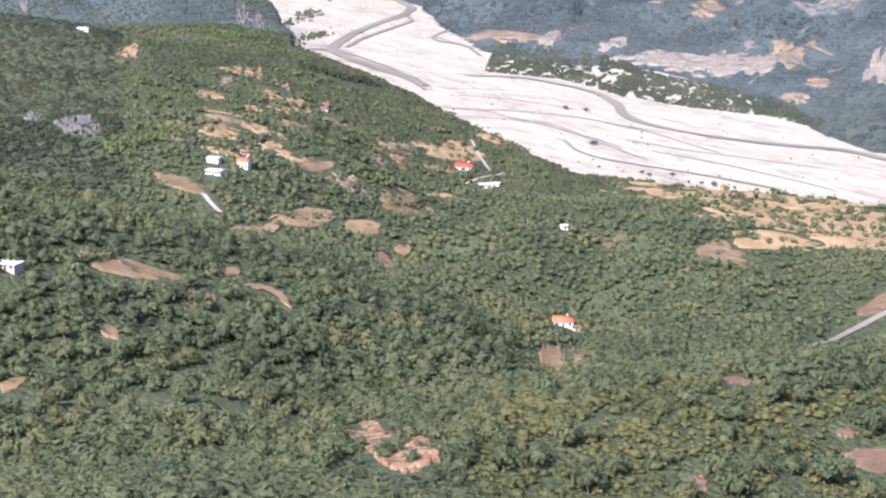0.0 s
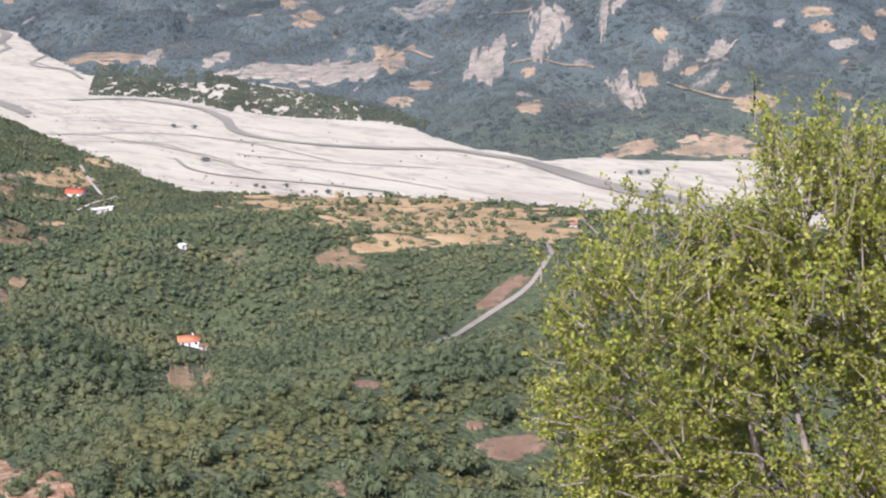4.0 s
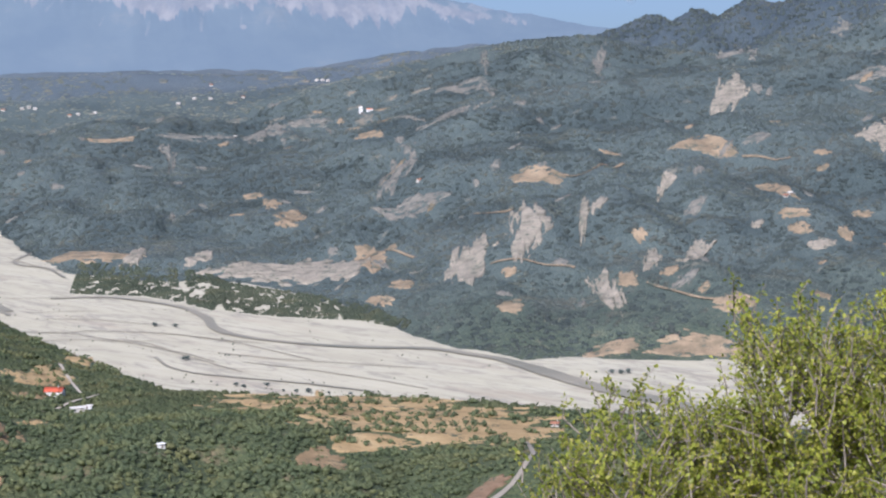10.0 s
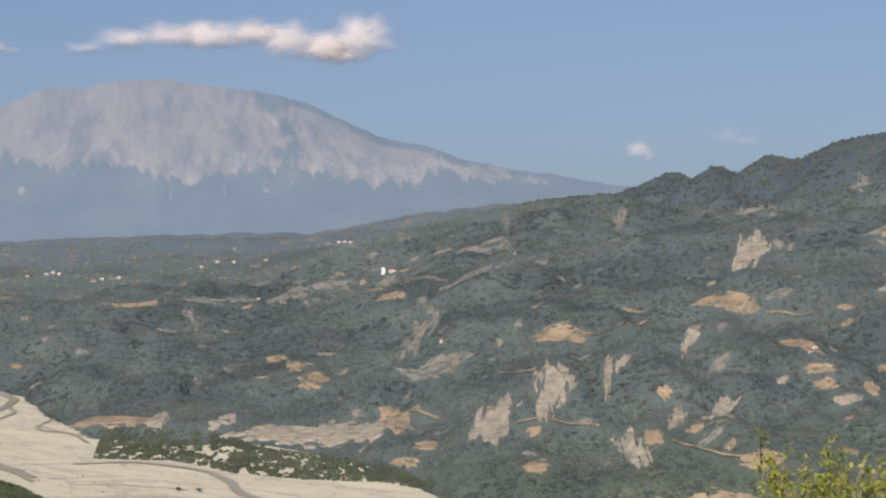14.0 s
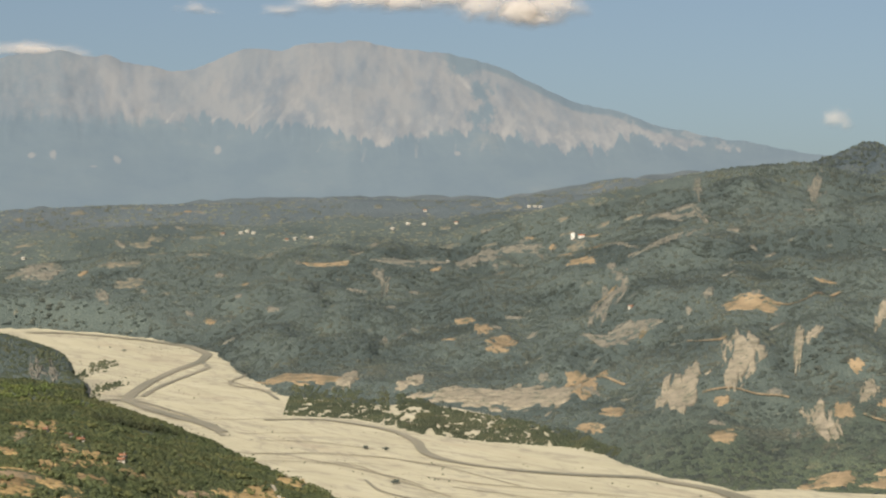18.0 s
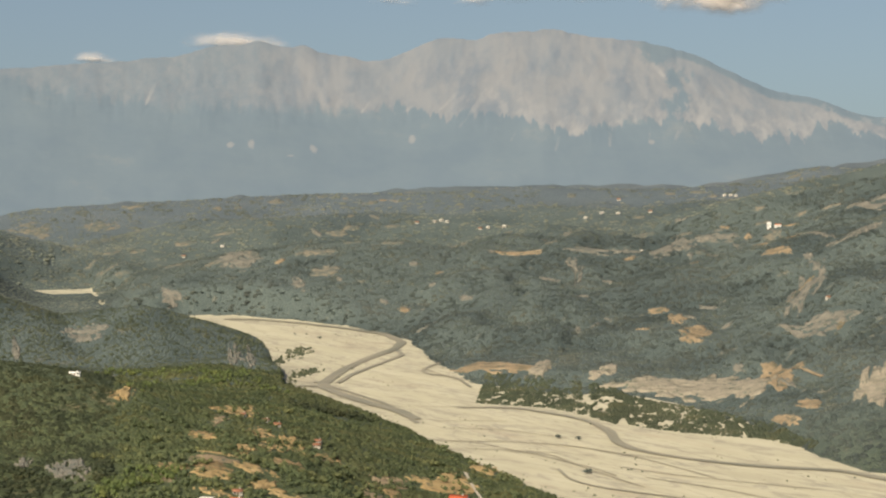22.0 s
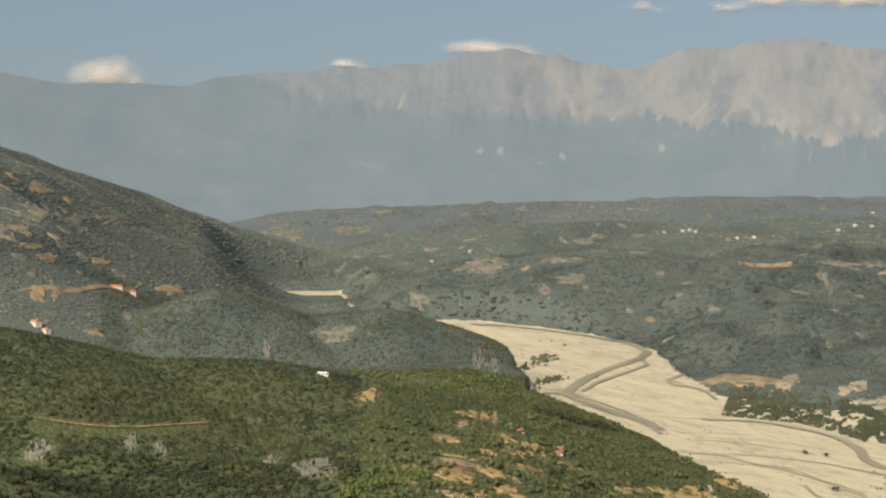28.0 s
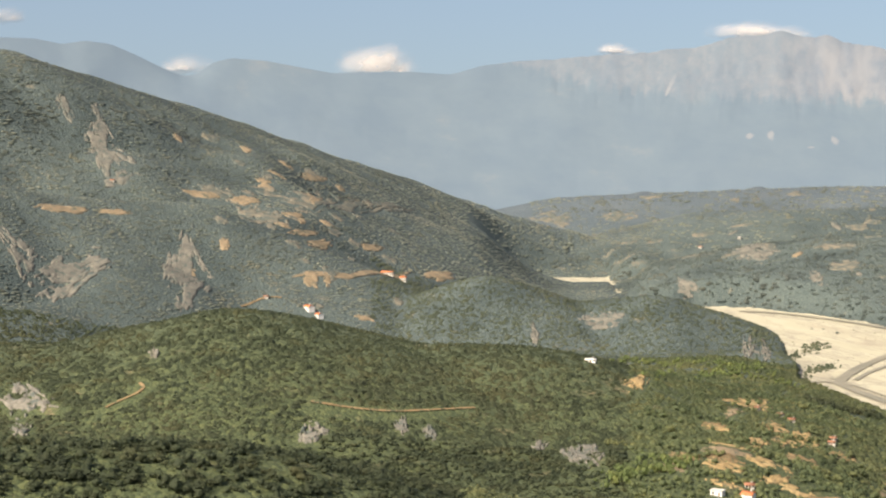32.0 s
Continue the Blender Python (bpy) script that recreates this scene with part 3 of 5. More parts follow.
    rock = np.clip(above / soften + 0.5, 0, 1) * (1 - 0.5 * ease((-5 - bb) / 6))
    # No dip in the mesh here, the shade is in the colour mask.
    shade_reach = np.min([np.hypot((bb - p) / 0.55, (lift - q) / 0.5) for p, q in shaded_recess], 0) + (fine - 0.5) * 1.6
    rock = rock * (1 - 0.75 * ease(1.25 - shade_reach)) * (1 - 0.8 * ease((bb - 1.6) / 0.8) * ease(1 - (table(skyline, bb) - lift - 0.12) / 0.25))
    fan = np.zeros(bb.shape)
    for b0, l0, b1, l1, wide in fans:
        t = np.clip(((bb - b0) * (b1 - b0) + (lift - l0) * (l1 - l0)) / ((b1 - b0) ** 2 + (l1 - l0) ** 2), 0, 1)
        d = np.hypot(bb - b0 - t * (b1 - b0), lift - l0 - t * (l1 - l0))
        fan = np.maximum(fan, ease(1.4 - d / (wide * (1.25 - 0.6 * t))) * (0.35 + 0.65 * t) * (0.55 + 0.9 * (fine - 0.2)))
    belt = ease((above + 0.15) / 0.2) * (1 - ease((above - 0.35) / 0.8)) * ease((fine - 0.36) / 0.25) * (0.35 + 0.65 * ease((bb + 5) / 3))
    spot = np.max([ease(1.3 - np.hypot((bb - p) / w, (lift - q) / h) + (fine - 0.5) * 1.5) for p, q, w, h in spots], 0)
    tone = np.clip(0.5 + 1.0 * (fine - 0.5) + 0.8 * (ribs - 0.6) + 0.9 * (fractal(bb * 75, uu * 420, 60, 4, 44, 0.6) - 0.5), 0, 1)
    soft = fractal(bb * 75, uu * 420, 240, 5, 90)
    crest = ease((1.03 - uu) / 0.2)
    r = 4280 + 460 * uu + ease((above + 0.7) / 1.0) * ((ribs - 0.6) * 9 + (fine - 0.5) * 4 + (fractal(bb * 75, uu * 420, 90, 4, 46, 0.55) - 0.5) * 22) * crest + (soft - 0.5) * 32 * ease(uu / 0.15) * crest
    x, y = polar(bb, r)
    verts = np.stack([x, y, z], -1).reshape(-1, 3)
    n, m = len(u), len(b)
    idx = np.arange(n * m).reshape(n, m)
    quads = np.stack([idx[:-1, :-1], idx[:-1, 1:], idx[1:, 1:], idx[1:, :-1]], -1).reshape(-1, 4)
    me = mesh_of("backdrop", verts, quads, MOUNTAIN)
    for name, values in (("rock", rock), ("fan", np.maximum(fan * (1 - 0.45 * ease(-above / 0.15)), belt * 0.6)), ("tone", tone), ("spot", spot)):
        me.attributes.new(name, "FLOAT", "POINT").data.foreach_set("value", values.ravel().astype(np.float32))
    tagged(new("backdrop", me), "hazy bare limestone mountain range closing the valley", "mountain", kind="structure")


build_range()


# ---- river channels ----
def ribbon(name, points, widths, lift, material, label, category, kind="structure"):
    """A band laid on the ground along points (x, y), smoothed."""
    p = np.array(points, float)
    s = np.concatenate([[0], np.cumsum(np.hypot(*np.diff(p, axis=0).T))])
    k = np.arange(0, s[-1], 6.0)
    x, y, w = np.interp(k, s, p[:, 0]), np.interp(k, s, p[:, 1]), np.interp(k, s, np.linspace(0, s[-1], len(widths)) * 0 + np.array(widths)) if len(widths) == len(p) else np.full(len(k), widths[0])
    for _ in range(6):
        x[1:-1], y[1:-1] = (x[:-2] + 2 * x[1:-1] + x[2:]) / 4, (y[:-2] + 2 * y[1:-1] + y[2:]) / 4
    dx, dy = np.gradient(x), np.gradient(y)
    q = np.hypot(dx, dy)
    nx, ny = -dy / q, dx / q
    w = w * (0.8 + 0.5 * fractal(x, y, 50, 2, 9))
    across = np.linspace(-0.5, 0.5, 5)
    vx, vy = x[:, None] + nx[:, None] * w[:, None] * across, y[:, None] + ny[:, None] * w[:, None] * across
    vz = surface(vx, vy) + lift
    n = len(k)
    idx = np.arange(n * 5).reshape(n, 5)
    quads = np.stack([idx[:-1, :-1], idx[1:, :-1], idx[1:, 1:], idx[:-1, 1:]], -1).reshape(-1, 4)
    return tagged(new(name, mesh_of(name, np.stack([vx, vy, vz], -1).reshape(-1, 3), quads, material)), label, category, kind=kind)


ribbon("water", [(-520, 2768), (-472, 2766), (-389, 2716), (-324, 2660), (-261, 2593), (-227, 2508), (-231, 2439), (-258, 2345), (-276, 2257), (-285, 2166),
                 (-286, 2115), (-251, 2049), (-221, 2002), (-179, 1946), (-157, 1894)], [13], 0.9, WATER, "grey-green braided river channel on the gravel", "river")
ribbon("water", [(-286, 2115), (-312, 2124), (-335, 2083)], [9], 0.9, WATER, "narrow side channel at the foot of the bank", "river")
ribbon("water", [(-231, 2439), (-215, 2380), (-240, 2290), (-262, 2210), (-270, 2140)], [7], 0.9, WATER, "thin side arm of the river on gravel", "river")
ribbon("water", [(-121, 1970), (-60, 1972), (-6, 1924), (20, 1889), (40, 1830), (43, 1778), (56, 1743), (84, 1711), (128, 1678), (178, 1656), (237, 1644), (259, 1618),
                 (289, 1588), (314, 1536), (336, 1480), (356, 1444), (377, 1416), (403, 1377), (443, 1318), (500, 1230)],
       [5, 6, 7, 8, 11, 11, 9, 9, 9, 9, 10, 11, 14, 20, 21, 21, 21, 21, 22, 22], 0.9, WATER, "main grey-green river channel winding over gravel", "river")
ribbon("water", [(-11, 1643), (-1, 1597), (23, 1565), (73, 1534), (114, 1510), (166, 1470)], [3.2], 0.8, WATER, "shallow trickle along the near side of the gravel bed", "river")
for line in ([(-181, 2354), (-160, 2323), (-181, 2245), (-168, 2209), (-136, 2191), (-112, 2107)],
             [(-300, 2154), (-251, 2079), (-197, 1991), (-154, 1869)]):
    ribbon("water", line, [4.5], 0.8, WATER, "thin braided arm of the river on gravel", "river")
for line in ([(-122, 1777), (-56, 1773), (-2, 1753), (49, 1716), (89, 1690)],
             [(-60, 1724), (-18, 1712), (13, 1647), (64, 1564)],
             [(-226, 1984), (-178, 1977), (-135, 1976), (-99, 1986)],
             [(-82, 1784), (-3, 1757), (64, 1699), (128, 1605)],
             [(-141, 1886), (-109, 1892), (-58, 1886)],
             [(65, 1609), (126, 1561), (178, 1510), (211, 1473)]):
    ribbon("dry_channel", line, [1.5], 0.7, DAMP, "damp brown channel scored into the gravel", "channel")
for line in ([(-143, 1783), (-90, 1769), (-26, 1703), (14, 1657), (43, 1610)], [(-188, 2278), (-152, 2206), (-119, 2161)], [(-148, 1725), (-107, 1738), (-53, 1731), (-5, 1714)],
             [(43, 1655), (90, 1620), (150, 1590), (215, 1560)], [(-120, 1850), (-60, 1835), (0, 1790)]):
    ribbon("dry_channel", line, [1.5], 0.8, DAMP, "damp grey dry channel scored into the gravel", "channel")


# ---- fields, earth and scree lying on the slopes ----
def patch_shape(u, v, seed, form):
    """Above 0 inside a ragged patch, u across and v down the slope, both about -1 to 1 inside."""
    if form == "field":
        ragged = (fractal(u * 2.2 + seed * 3.7, v * 2.6 + seed, 1.0, 4, seed, 0.62) - 0.5) * 2.5
        return 1 - (np.abs(u) ** 3 + np.abs(v) ** 3) + ragged
    if form == "terrace":
        ragged = (fractal(u * 1.7 + v * 0.6 + seed * 3.7, v * 3.6 + seed, 1.0, 4, seed, 0.66) - 0.49) * 3.8
        return 0.85 - (u * u + v * v) + ragged
    if form == "patch":
        ragged = (fractal(u * 2.3 + seed * 3.7, v * 3.0 + seed, 1.0, 4, seed, 0.66) - 0.5) * 3.4
        return 0.85 - (np.abs(u) ** 2.5 + np.abs(v) ** 2.5) + ragged
    if form == "torn":
        ragged = (fractal(u * 3.2 + seed * 3.7, v * 3.2 + seed, 1.0, 4, seed, 0.75) - 0.5) * 4.4
        return 0.42 - (u * u + v * v) * 0.75 + ragged
    slant = ((seed * 37) % 11 - 5) * 0.06
    ragged = (fractal((u + v * slant) * 3.6 + seed * 3.7, v * 1.6 + seed, 1.0, 5, seed, 0.7) - 0.47) * 2.8
    torn = (fractal((u + v * slant) * 9 + seed, v * 3.5, 1.0, 3, seed + 5, 0.6) - 0.5) * 1.3
    return 0.66 - (np.abs(u + v * slant * 0.6) ** 2 + v * v) + ragged + torn


def lay(name, place, span, material, label, category, rough=0.0, lift=0.9, seed=0, form="field"):
    """A ragged patch of open ground, its rim let into the slope; place turns u, v into x, y, and span is its size in metres."""
    n = int(min(64, max(24, span / 0.7)))
    side = np.linspace(-1.45, 1.45, n)
    u, v = np.meshgrid(side, side)
    f = patch_shape(u * 0.9, v * 0.9, seed, form)
    f[0], f[-1], f[:, 0], f[:, -1] = -1, -1, -1, -1
    su, sv, hits = np.zeros((n, n)), np.zeros((n, n)), np.zeros((n, n))
    for dj, di in ((0, 1), (0, -1), (1, 0), (-1, 0), (1, 1), (-1, -1), (1, -1), (-1, 1)):
        g, gu, gv = np.roll(f, (dj, di), (0, 1)), np.roll(u, (dj, di), (0, 1)), np.roll(v, (dj, di), (0, 1))
        on = (f <= 0) & (g > 0)
        t = np.where(on, f / (f - g - 1e-9), 0)
        su, sv, hits = su + np.where(on, u + (gu - u) * t, 0), sv + np.where(on, v + (gv - v) * t, 0), hits + on
    rim = hits > 0
    u, v = np.where(rim, su / np.maximum(hits, 1), u), np.where(rim, sv / np.maximum(hits, 1), v)
    live = (f > 0) | rim
    idx = np.arange(n * n).reshape(n, n)
    quads = np.stack([idx[:-1, :-1], idx[:-1, 1:], idx[1:, 1:], idx[1:, :-1]], -1).reshape(-1, 4)
    quads = quads[live.ravel()[quads].all(1) & (f.ravel()[quads] > 0).any(1)]
    if not len(quads):
        return None
    keep = np.unique(quads)
    back = np.zeros(n * n, int)
    back[keep] = np.arange(len(keep))
    px, py = place(u.ravel()[keep], v.ravel()[keep])
    kept_rim = rim.ravel()[keep]
    pz = surface(px, py) + np.where(kept_rim, -0.3, lift)
    if rough:
        ribs = 1 - np.abs(fractal(px, py, rough * 5, 3, 17) * 2 - 1)
        pz = pz + np.where(kept_rim, 0, np.maximum(ribs - 0.45, -0.2) * rough)
    away = np.hypot(px, py)
    for toward in ((0.0, 3.0, 6.0, 9.0, 12.0) if away.mean() < 1600 else (0.0, 4.0, 8.0, 12.0)):
        open_up(px[~kept_rim] * (1 - toward / away[~kept_rim]), py[~kept_rim] * (1 - toward / away[~kept_rim]))
    return tagged(new(name, mesh_of(name, np.stack([px, py, pz], -1), back[quads], material)), label, category, kind="structure")


def drape(name, spot, material, label, category, rough=0.0, lift=0.9, seed=0, form="field", spread=1.0):
    """An oval patch: x, y, half length, half width and turn."""
    x, y, a, w, turn = spot
    a, w = max(a, 3.0) * spread, max(w, 5.0) * spread
    c, s = math.cos(radians(turn)), math.sin(radians(turn))
    return lay(name, lambda u, v: (x + u * a * c - v * w * s, y + u * a * s + v * w * c), max(a, w * 0.4), material, label, category, rough, lift, seed, form)


def spread_between(name, bounds, material, label, category, rough=0.0, lift=0.9, seed=0, form="field"):
    """A patch between its foot and its head line on the slope."""
    f, h = (np.array(b, float) for b in bounds)

    def place(u, v):
        k = np.clip((u * 0.5 + 0.5) * (len(f) - 1), -0.3, len(f) - 0.7)
        i = np.clip(np.floor(k).astype(int), 0, len(f) - 2)
        t = k - i
        lo, hi = f[i] + (f[i + 1] - f[i]) * t[:, None], h[i] + (h[i + 1] - h[i]) * t[:, None]
        q = (v * 0.5 + 0.5)[:, None]
        at = lo + (hi - lo) * q
        return at[:, 0], at[:, 1]

    wide = np.hypot(*(f[-1] - f[0])) / 2 + np.hypot(*(h[0] - f[0])) / 4
    return lay(name, place, wide, material, label, category, rough, lift, seed, form)


BARE = np.zeros((1100, 1300), bool)  # open ground kept free of trees, in cells of 3 m


def cell_of(x, y):
    return np.clip(((x + 1900) / 3).astype(int), 1, 1098), np.clip(((np.asarray(y) - 250) / 3).astype(int), 1, 1298)


def open_up(x, y):
    i, j = cell_of(x, y)
    BARE[i, j] = True
    BARE[i, j + 1] = True


CLEAR = []  # ellipses kept open: x, y, half length, half width, turn in degrees
TERRACE_FIELDS = [(188, 1128, 35, 47, -9), (155, 1214, 32.5, 22, -7), (111, 1379, 12.7, 89, -5), (205, 1198, 16.9, 23, -10), (173, 1274, 17.5, 18, -8)]
SCREES_ACROSS = [
    ([(714, 2389), (776, 2500), (830, 2564)], [(803, 2657), (839, 2676), (848, 2635)]),
    ([(42, 2073), (103, 2047), (137, 2005), (170, 1957), (204, 1943)], [(36, 2099), (94, 2126), (137, 2095), (185, 2125), (224, 2126)]),
    ([(280, 1809), (304, 1815), (335, 1876)], [(307, 1980), (339, 2025), (352, 1978)]),
    ([(346, 1871), (364, 1859), (401, 1920)], [(390, 2052), (403, 2005), (424, 1984)]),
    ([(412, 1759), (412, 1667), (422, 1634)], [(418, 1809), (430, 1786), (437, 1747)]),
    ([(456, 1743), (482, 1787), (490, 1793)], [(475, 1814), (496, 1851), (506, 1844)]),
    ([(495, 1763), (514, 1779), (559, 1858)], [(530, 1841), (556, 1881), (580, 1878)]),
    ([(434, 1916), (441, 1910)], [(463, 2030), (466, 2005)]),
    ([(450, 1940), (468, 1946)], [(464, 1984), (487, 1996)]),
    ([(547, 2025), (568, 2070), (580, 2076)], [(577, 2119), (586, 2117), (599, 2105)]),
    ([(857, 2199), (869, 2163), (890, 2129)], [(862, 2240), (895, 2267), (914, 2221)]),
    ([(861, 2082), (878, 2048)], [(875, 2117), (905, 2127)]),
    ([(623, 1912), (638, 1919)], [(628, 1932), (646, 1943)]),
    ([(659, 1829), (685, 1825)], [(665, 1854), (693, 1848)]),
    ([(24, 2103), (56, 2120)], [(18, 2124), (58, 2197)]),
    ([(-46, 2127), (-22, 2116)], [(-52, 2144), (-26, 2242)]),
]
SCREES_BEYOND = [
    ([(266, 2281), (293, 2328), (326, 2379)], [(303, 2558), (326, 2552), (350, 2529)]),
    ([(720, 3077), (716, 2991)], [(765, 3282), (801, 3302)]),
    ([(332, 3034), (374, 2727)], [(334, 3054), (380, 2771)]),
    ([(269, 3042), (278, 2761)], [(269, 3111), (291, 2800)]),
    ([(943, 3088), (988, 3033)], [(1010, 3340), (1088, 3354)]),
    ([(1205, 3246), (1226, 3221)], [(1225, 3316), (1254, 3297)]),
    ([(1268, 3162), (1310, 3141)], [(1286, 3220), (1332, 3193)]),
    ([(257, 2236), (290, 2171), (330, 2192)], [(255, 2253), (299, 2241), (335, 2225)]),
    ([(6, 2911), (9, 2749)], [(-7, 2977), (24, 3001)]),
    ([(455, 3009), (521, 2986), (508, 2809)], [(456, 3045), (525, 3120), (535, 2984)]),
    ([(541, 3142), (550, 3124)], [(571, 3345), (582, 3340)]),
    ([(133, 3026), (203, 3043)], [(144, 3154), (199, 3197)]),
    ([(377, 2633), (493, 2726)], [(383, 2701), (467, 2775)]),
    ([(209, 3140), (264, 3107)], [(212, 3176), (276, 3139)]),
    ([(957, 2521), (997, 2505), (1029, 2510)], [(959, 2537), (1006, 2550), (1036, 2538)]),
    ([(7, 3038), (110, 3003)], [(2, 3066), (114, 3123)]),
]
PASTURES_ACROSS = [
    ([(209, 2017), (223, 2000), (238, 2014)], [(215, 2131), (236, 2142), (246, 2076)]),
    ([(434, 1734), (448, 1723)], [(441, 1772), (456, 1756)]),
    ([(501, 1635), (514, 1613), (532, 1621)], [(507, 1664), (531, 1674), (542, 1653)]),
    ([(417, 2179), (448, 2178), (466, 2157)], [(425, 2236), (456, 2235), (475, 2185)]),
    ([(633, 2251), (663, 2242), (688, 2226), (698, 2214)], [(633, 2264), (685, 2317), (701, 2283), (705, 2239)]),
    ([(686, 2076), (683, 1989), (693, 1968)], [(689, 2097), (704, 2071), (694, 1989)]),
    ([(660, 1926), (683, 1906)], [(664, 1943), (693, 1924)]),
    ([(658, 1887), (674, 1869)], [(662, 1908), (681, 1897)]),
    ([(106, 2501), (128, 2496)], [(106, 2529), (133, 2520)]),
    ([(129, 2399), (148, 2386)], [(130, 2484), (153, 2467)]),
    ([(136, 2269), (165, 2275)], [(137, 2330), (180, 2379)]),
    ([(-131, 2216), (-91, 2159), (-30, 2132)], [(-137, 2248), (-100, 2239), (-37, 2173)]),
    ([(369, 1580), (393, 1583), (412, 1583)], [(372, 1605), (397, 1608), (417, 1608)]),
    ([(422, 1576), (456, 1566), (492, 1559)], [(428, 1605), (463, 1601), (493, 1579)]),
    ([(491, 1551), (530, 1542)], [(495, 1573), (537, 1569)]),
    ([(310, 1700), (328, 1681)], [(311, 1722), (337, 1726)]),
    ([(231, 1888), (250, 1874)], [(236, 1944), (256, 1918)]),
    ([(205, 1856), (224, 1826)], [(206, 1889), (228, 1855)]),
    ([(742, 1926), (767, 1938)], [(751, 1953), (772, 1949)]),
]
PASTURES_BEYOND = [
    ([(-96, 3024), (-60, 3017)], [(-128, 3047), (-47, 3050)]),
    ([(279, 2708), (313, 2660)], [(281, 2740), (316, 2721)]),
    ([(790, 2180), (800, 2159)], [(793, 2196), (810, 2186)]),
]
HILL_TERRACES = [
    ([(-1148, 2208), (-1122, 2234)], [(-1162, 2219), (-1127, 2255)]),
    ([(-1190, 1921), (-1165, 1964)], [(-1208, 1929), (-1178, 1989)]),
    ([(-1153, 1994), (-1134, 2019)], [(-1165, 2006), (-1140, 2034)]),
    ([(-1093, 2239), (-1077, 2269)], [(-1112, 2257), (-1092, 2293)]),
    ([(-980, 2170), (-973, 2217)], [(-990, 2180), (-981, 2245)]),
    ([(-945, 2145), (-943, 2198)], [(-967, 2180), (-963, 2248)]),
    ([(-936, 2300), (-929, 2338)], [(-949, 2318), (-935, 2362)]),
    ([(-1022, 2236), (-1006, 2243)], [(-1044, 2271), (-1023, 2289)]),
    ([(-1044, 2359), (-1030, 2374)], [(-1059, 2380), (-1090, 2518)]),
    ([(-1127, 2538), (-1121, 2589)], [(-1148, 2582), (-1127, 2617)]),
    ([(-913, 2043), (-873, 2098), (-866, 2239)], [(-919, 2049), (-878, 2110), (-886, 2291)]),
    ([(-862, 2338), (-841, 2379)], [(-873, 2356), (-863, 2448)]),
]
HILL_GRASS = [
    ([(-1139, 2231), (-1092, 2253)], [(-1165, 2258), (-1137, 2295)]),
    ([(-1087, 2314), (-1018, 2330), (-1045, 2557)], [(-1114, 2346), (-1060, 2388), (-1088, 2576)]),
    ([(-1037, 2560), (-1047, 2782)], [(-1060, 2595), (-1077, 2836)]),
    ([(-1026, 2133), (-999, 2193)], [(-1093, 2257), (-1047, 2283)]),
    ([(-964, 3638), (-892, 3639)], [(-983, 3687), (-914, 3705)]),
    ([(-1105, 3631), (-1019, 3601)], [(-1128, 3666), (-1064, 3719)]),
]
SCREES_HILL = [
    ([(-579, 2985), (-523, 2954), (-499, 2979)], [(-600, 3189), (-558, 3067), (-517, 3034)]),
    ([(-1268, 2167), (-1241, 2149), (-1209, 2186)], [(-1343, 2273), (-1337, 2304), (-1302, 2269)]),
    ([(-1156, 1779), (-1109, 1739), (-1116, 1778)], [(-1191, 1825), (-1162, 1814), (-1139, 1827)]),
    ([(-1095, 1737), (-1072, 1760), (-1067, 1826)], [(-1126, 1801), (-1120, 1853), (-1088, 1889)]),
    ([(-979, 1821), (-966, 1846), (-979, 1944)], [(-1066, 1994), (-1075, 2059), (-1011, 1980)]),
    ([(-1365, 2246), (-1333, 2232)], [(-1390, 2278), (-1381, 2292)]),
    ([(-579, 2101), (-562, 2105), (-542, 2102)], [(-594, 2144), (-573, 2149), (-546, 2144)]),
    ([(-615, 2009), (-609, 2019)], [(-631, 2057), (-621, 2055)]),
    ([(-374, 2017), (-359, 2020)], [(-396, 2120), (-383, 2135)]),
    ([(-355, 2020), (-347, 2030)], [(-378, 2135), (-368, 2141)]),
    ([(-628, 2830), (-599, 2849)], [(-644, 2882), (-607, 2865)]),
    ([(-419, 2822), (-402, 2808)], [(-435, 2870), (-418, 2885)]),
]
FAR_FIELDS = [
    ([(-440, 2993), (-381, 2997)], [(-449, 3025), (-386, 3034)]),
    ([(-399, 2879), (-359, 2889)], [(-410, 2927), (-364, 2930)]),
    ([(-537, 3030), (-509, 3014)], [(-549, 3073), (-515, 3047)]),
]
KNOLL_BANKS = [
    ([(-740, 1133), (-717, 1124), (-702, 1134)], [(-765, 1167), (-753, 1180), (-716, 1155)]),
    ([(-504, 1126), (-498, 1152)], [(-521, 1160), (-508, 1170)]),
    ([(-460, 1185), (-450, 1180)], [(-472, 1212), (-466, 1219)]),
    ([(-441, 1187), (-428, 1174)], [(-450, 1210), (-441, 1213)]),
    ([(-327, 1151), (-288, 1084)], [(-359, 1250), (-342, 1271)]),
    ([(-369, 1206), (-366, 1227)], [(-383, 1247), (-373, 1255)]),
    ([(-672, 1226), (-671, 1236)], [(-688, 1250), (-676, 1248)]),
    ([(-690, 1068), (-685, 1081)], [(-714, 1102), (-701, 1105)]),
]
KNOLL_FIELDS = [
    ([(-346, 1387), (-340, 1405)], [(-357, 1418), (-348, 1458)]),
    ([(-279, 1461), (-249, 1477)], [(-288, 1476), (-266, 1552)]),
    ([(-228, 1245), (-219, 1266)], [(-242, 1287), (-228, 1330)]),
    ([(-213, 1279), (-197, 1341)], [(-235, 1397), (-208, 1416)]),
    ([(-192, 1103), (-182, 1125)], [(-197, 1123), (-184, 1149)]),
    ([(-211, 1047), (-195, 1046)], [(-218, 1059), (-202, 1061)]),
    ([(-274, 1350), (-260, 1340)], [(-281, 1361), (-263, 1357)]),
]
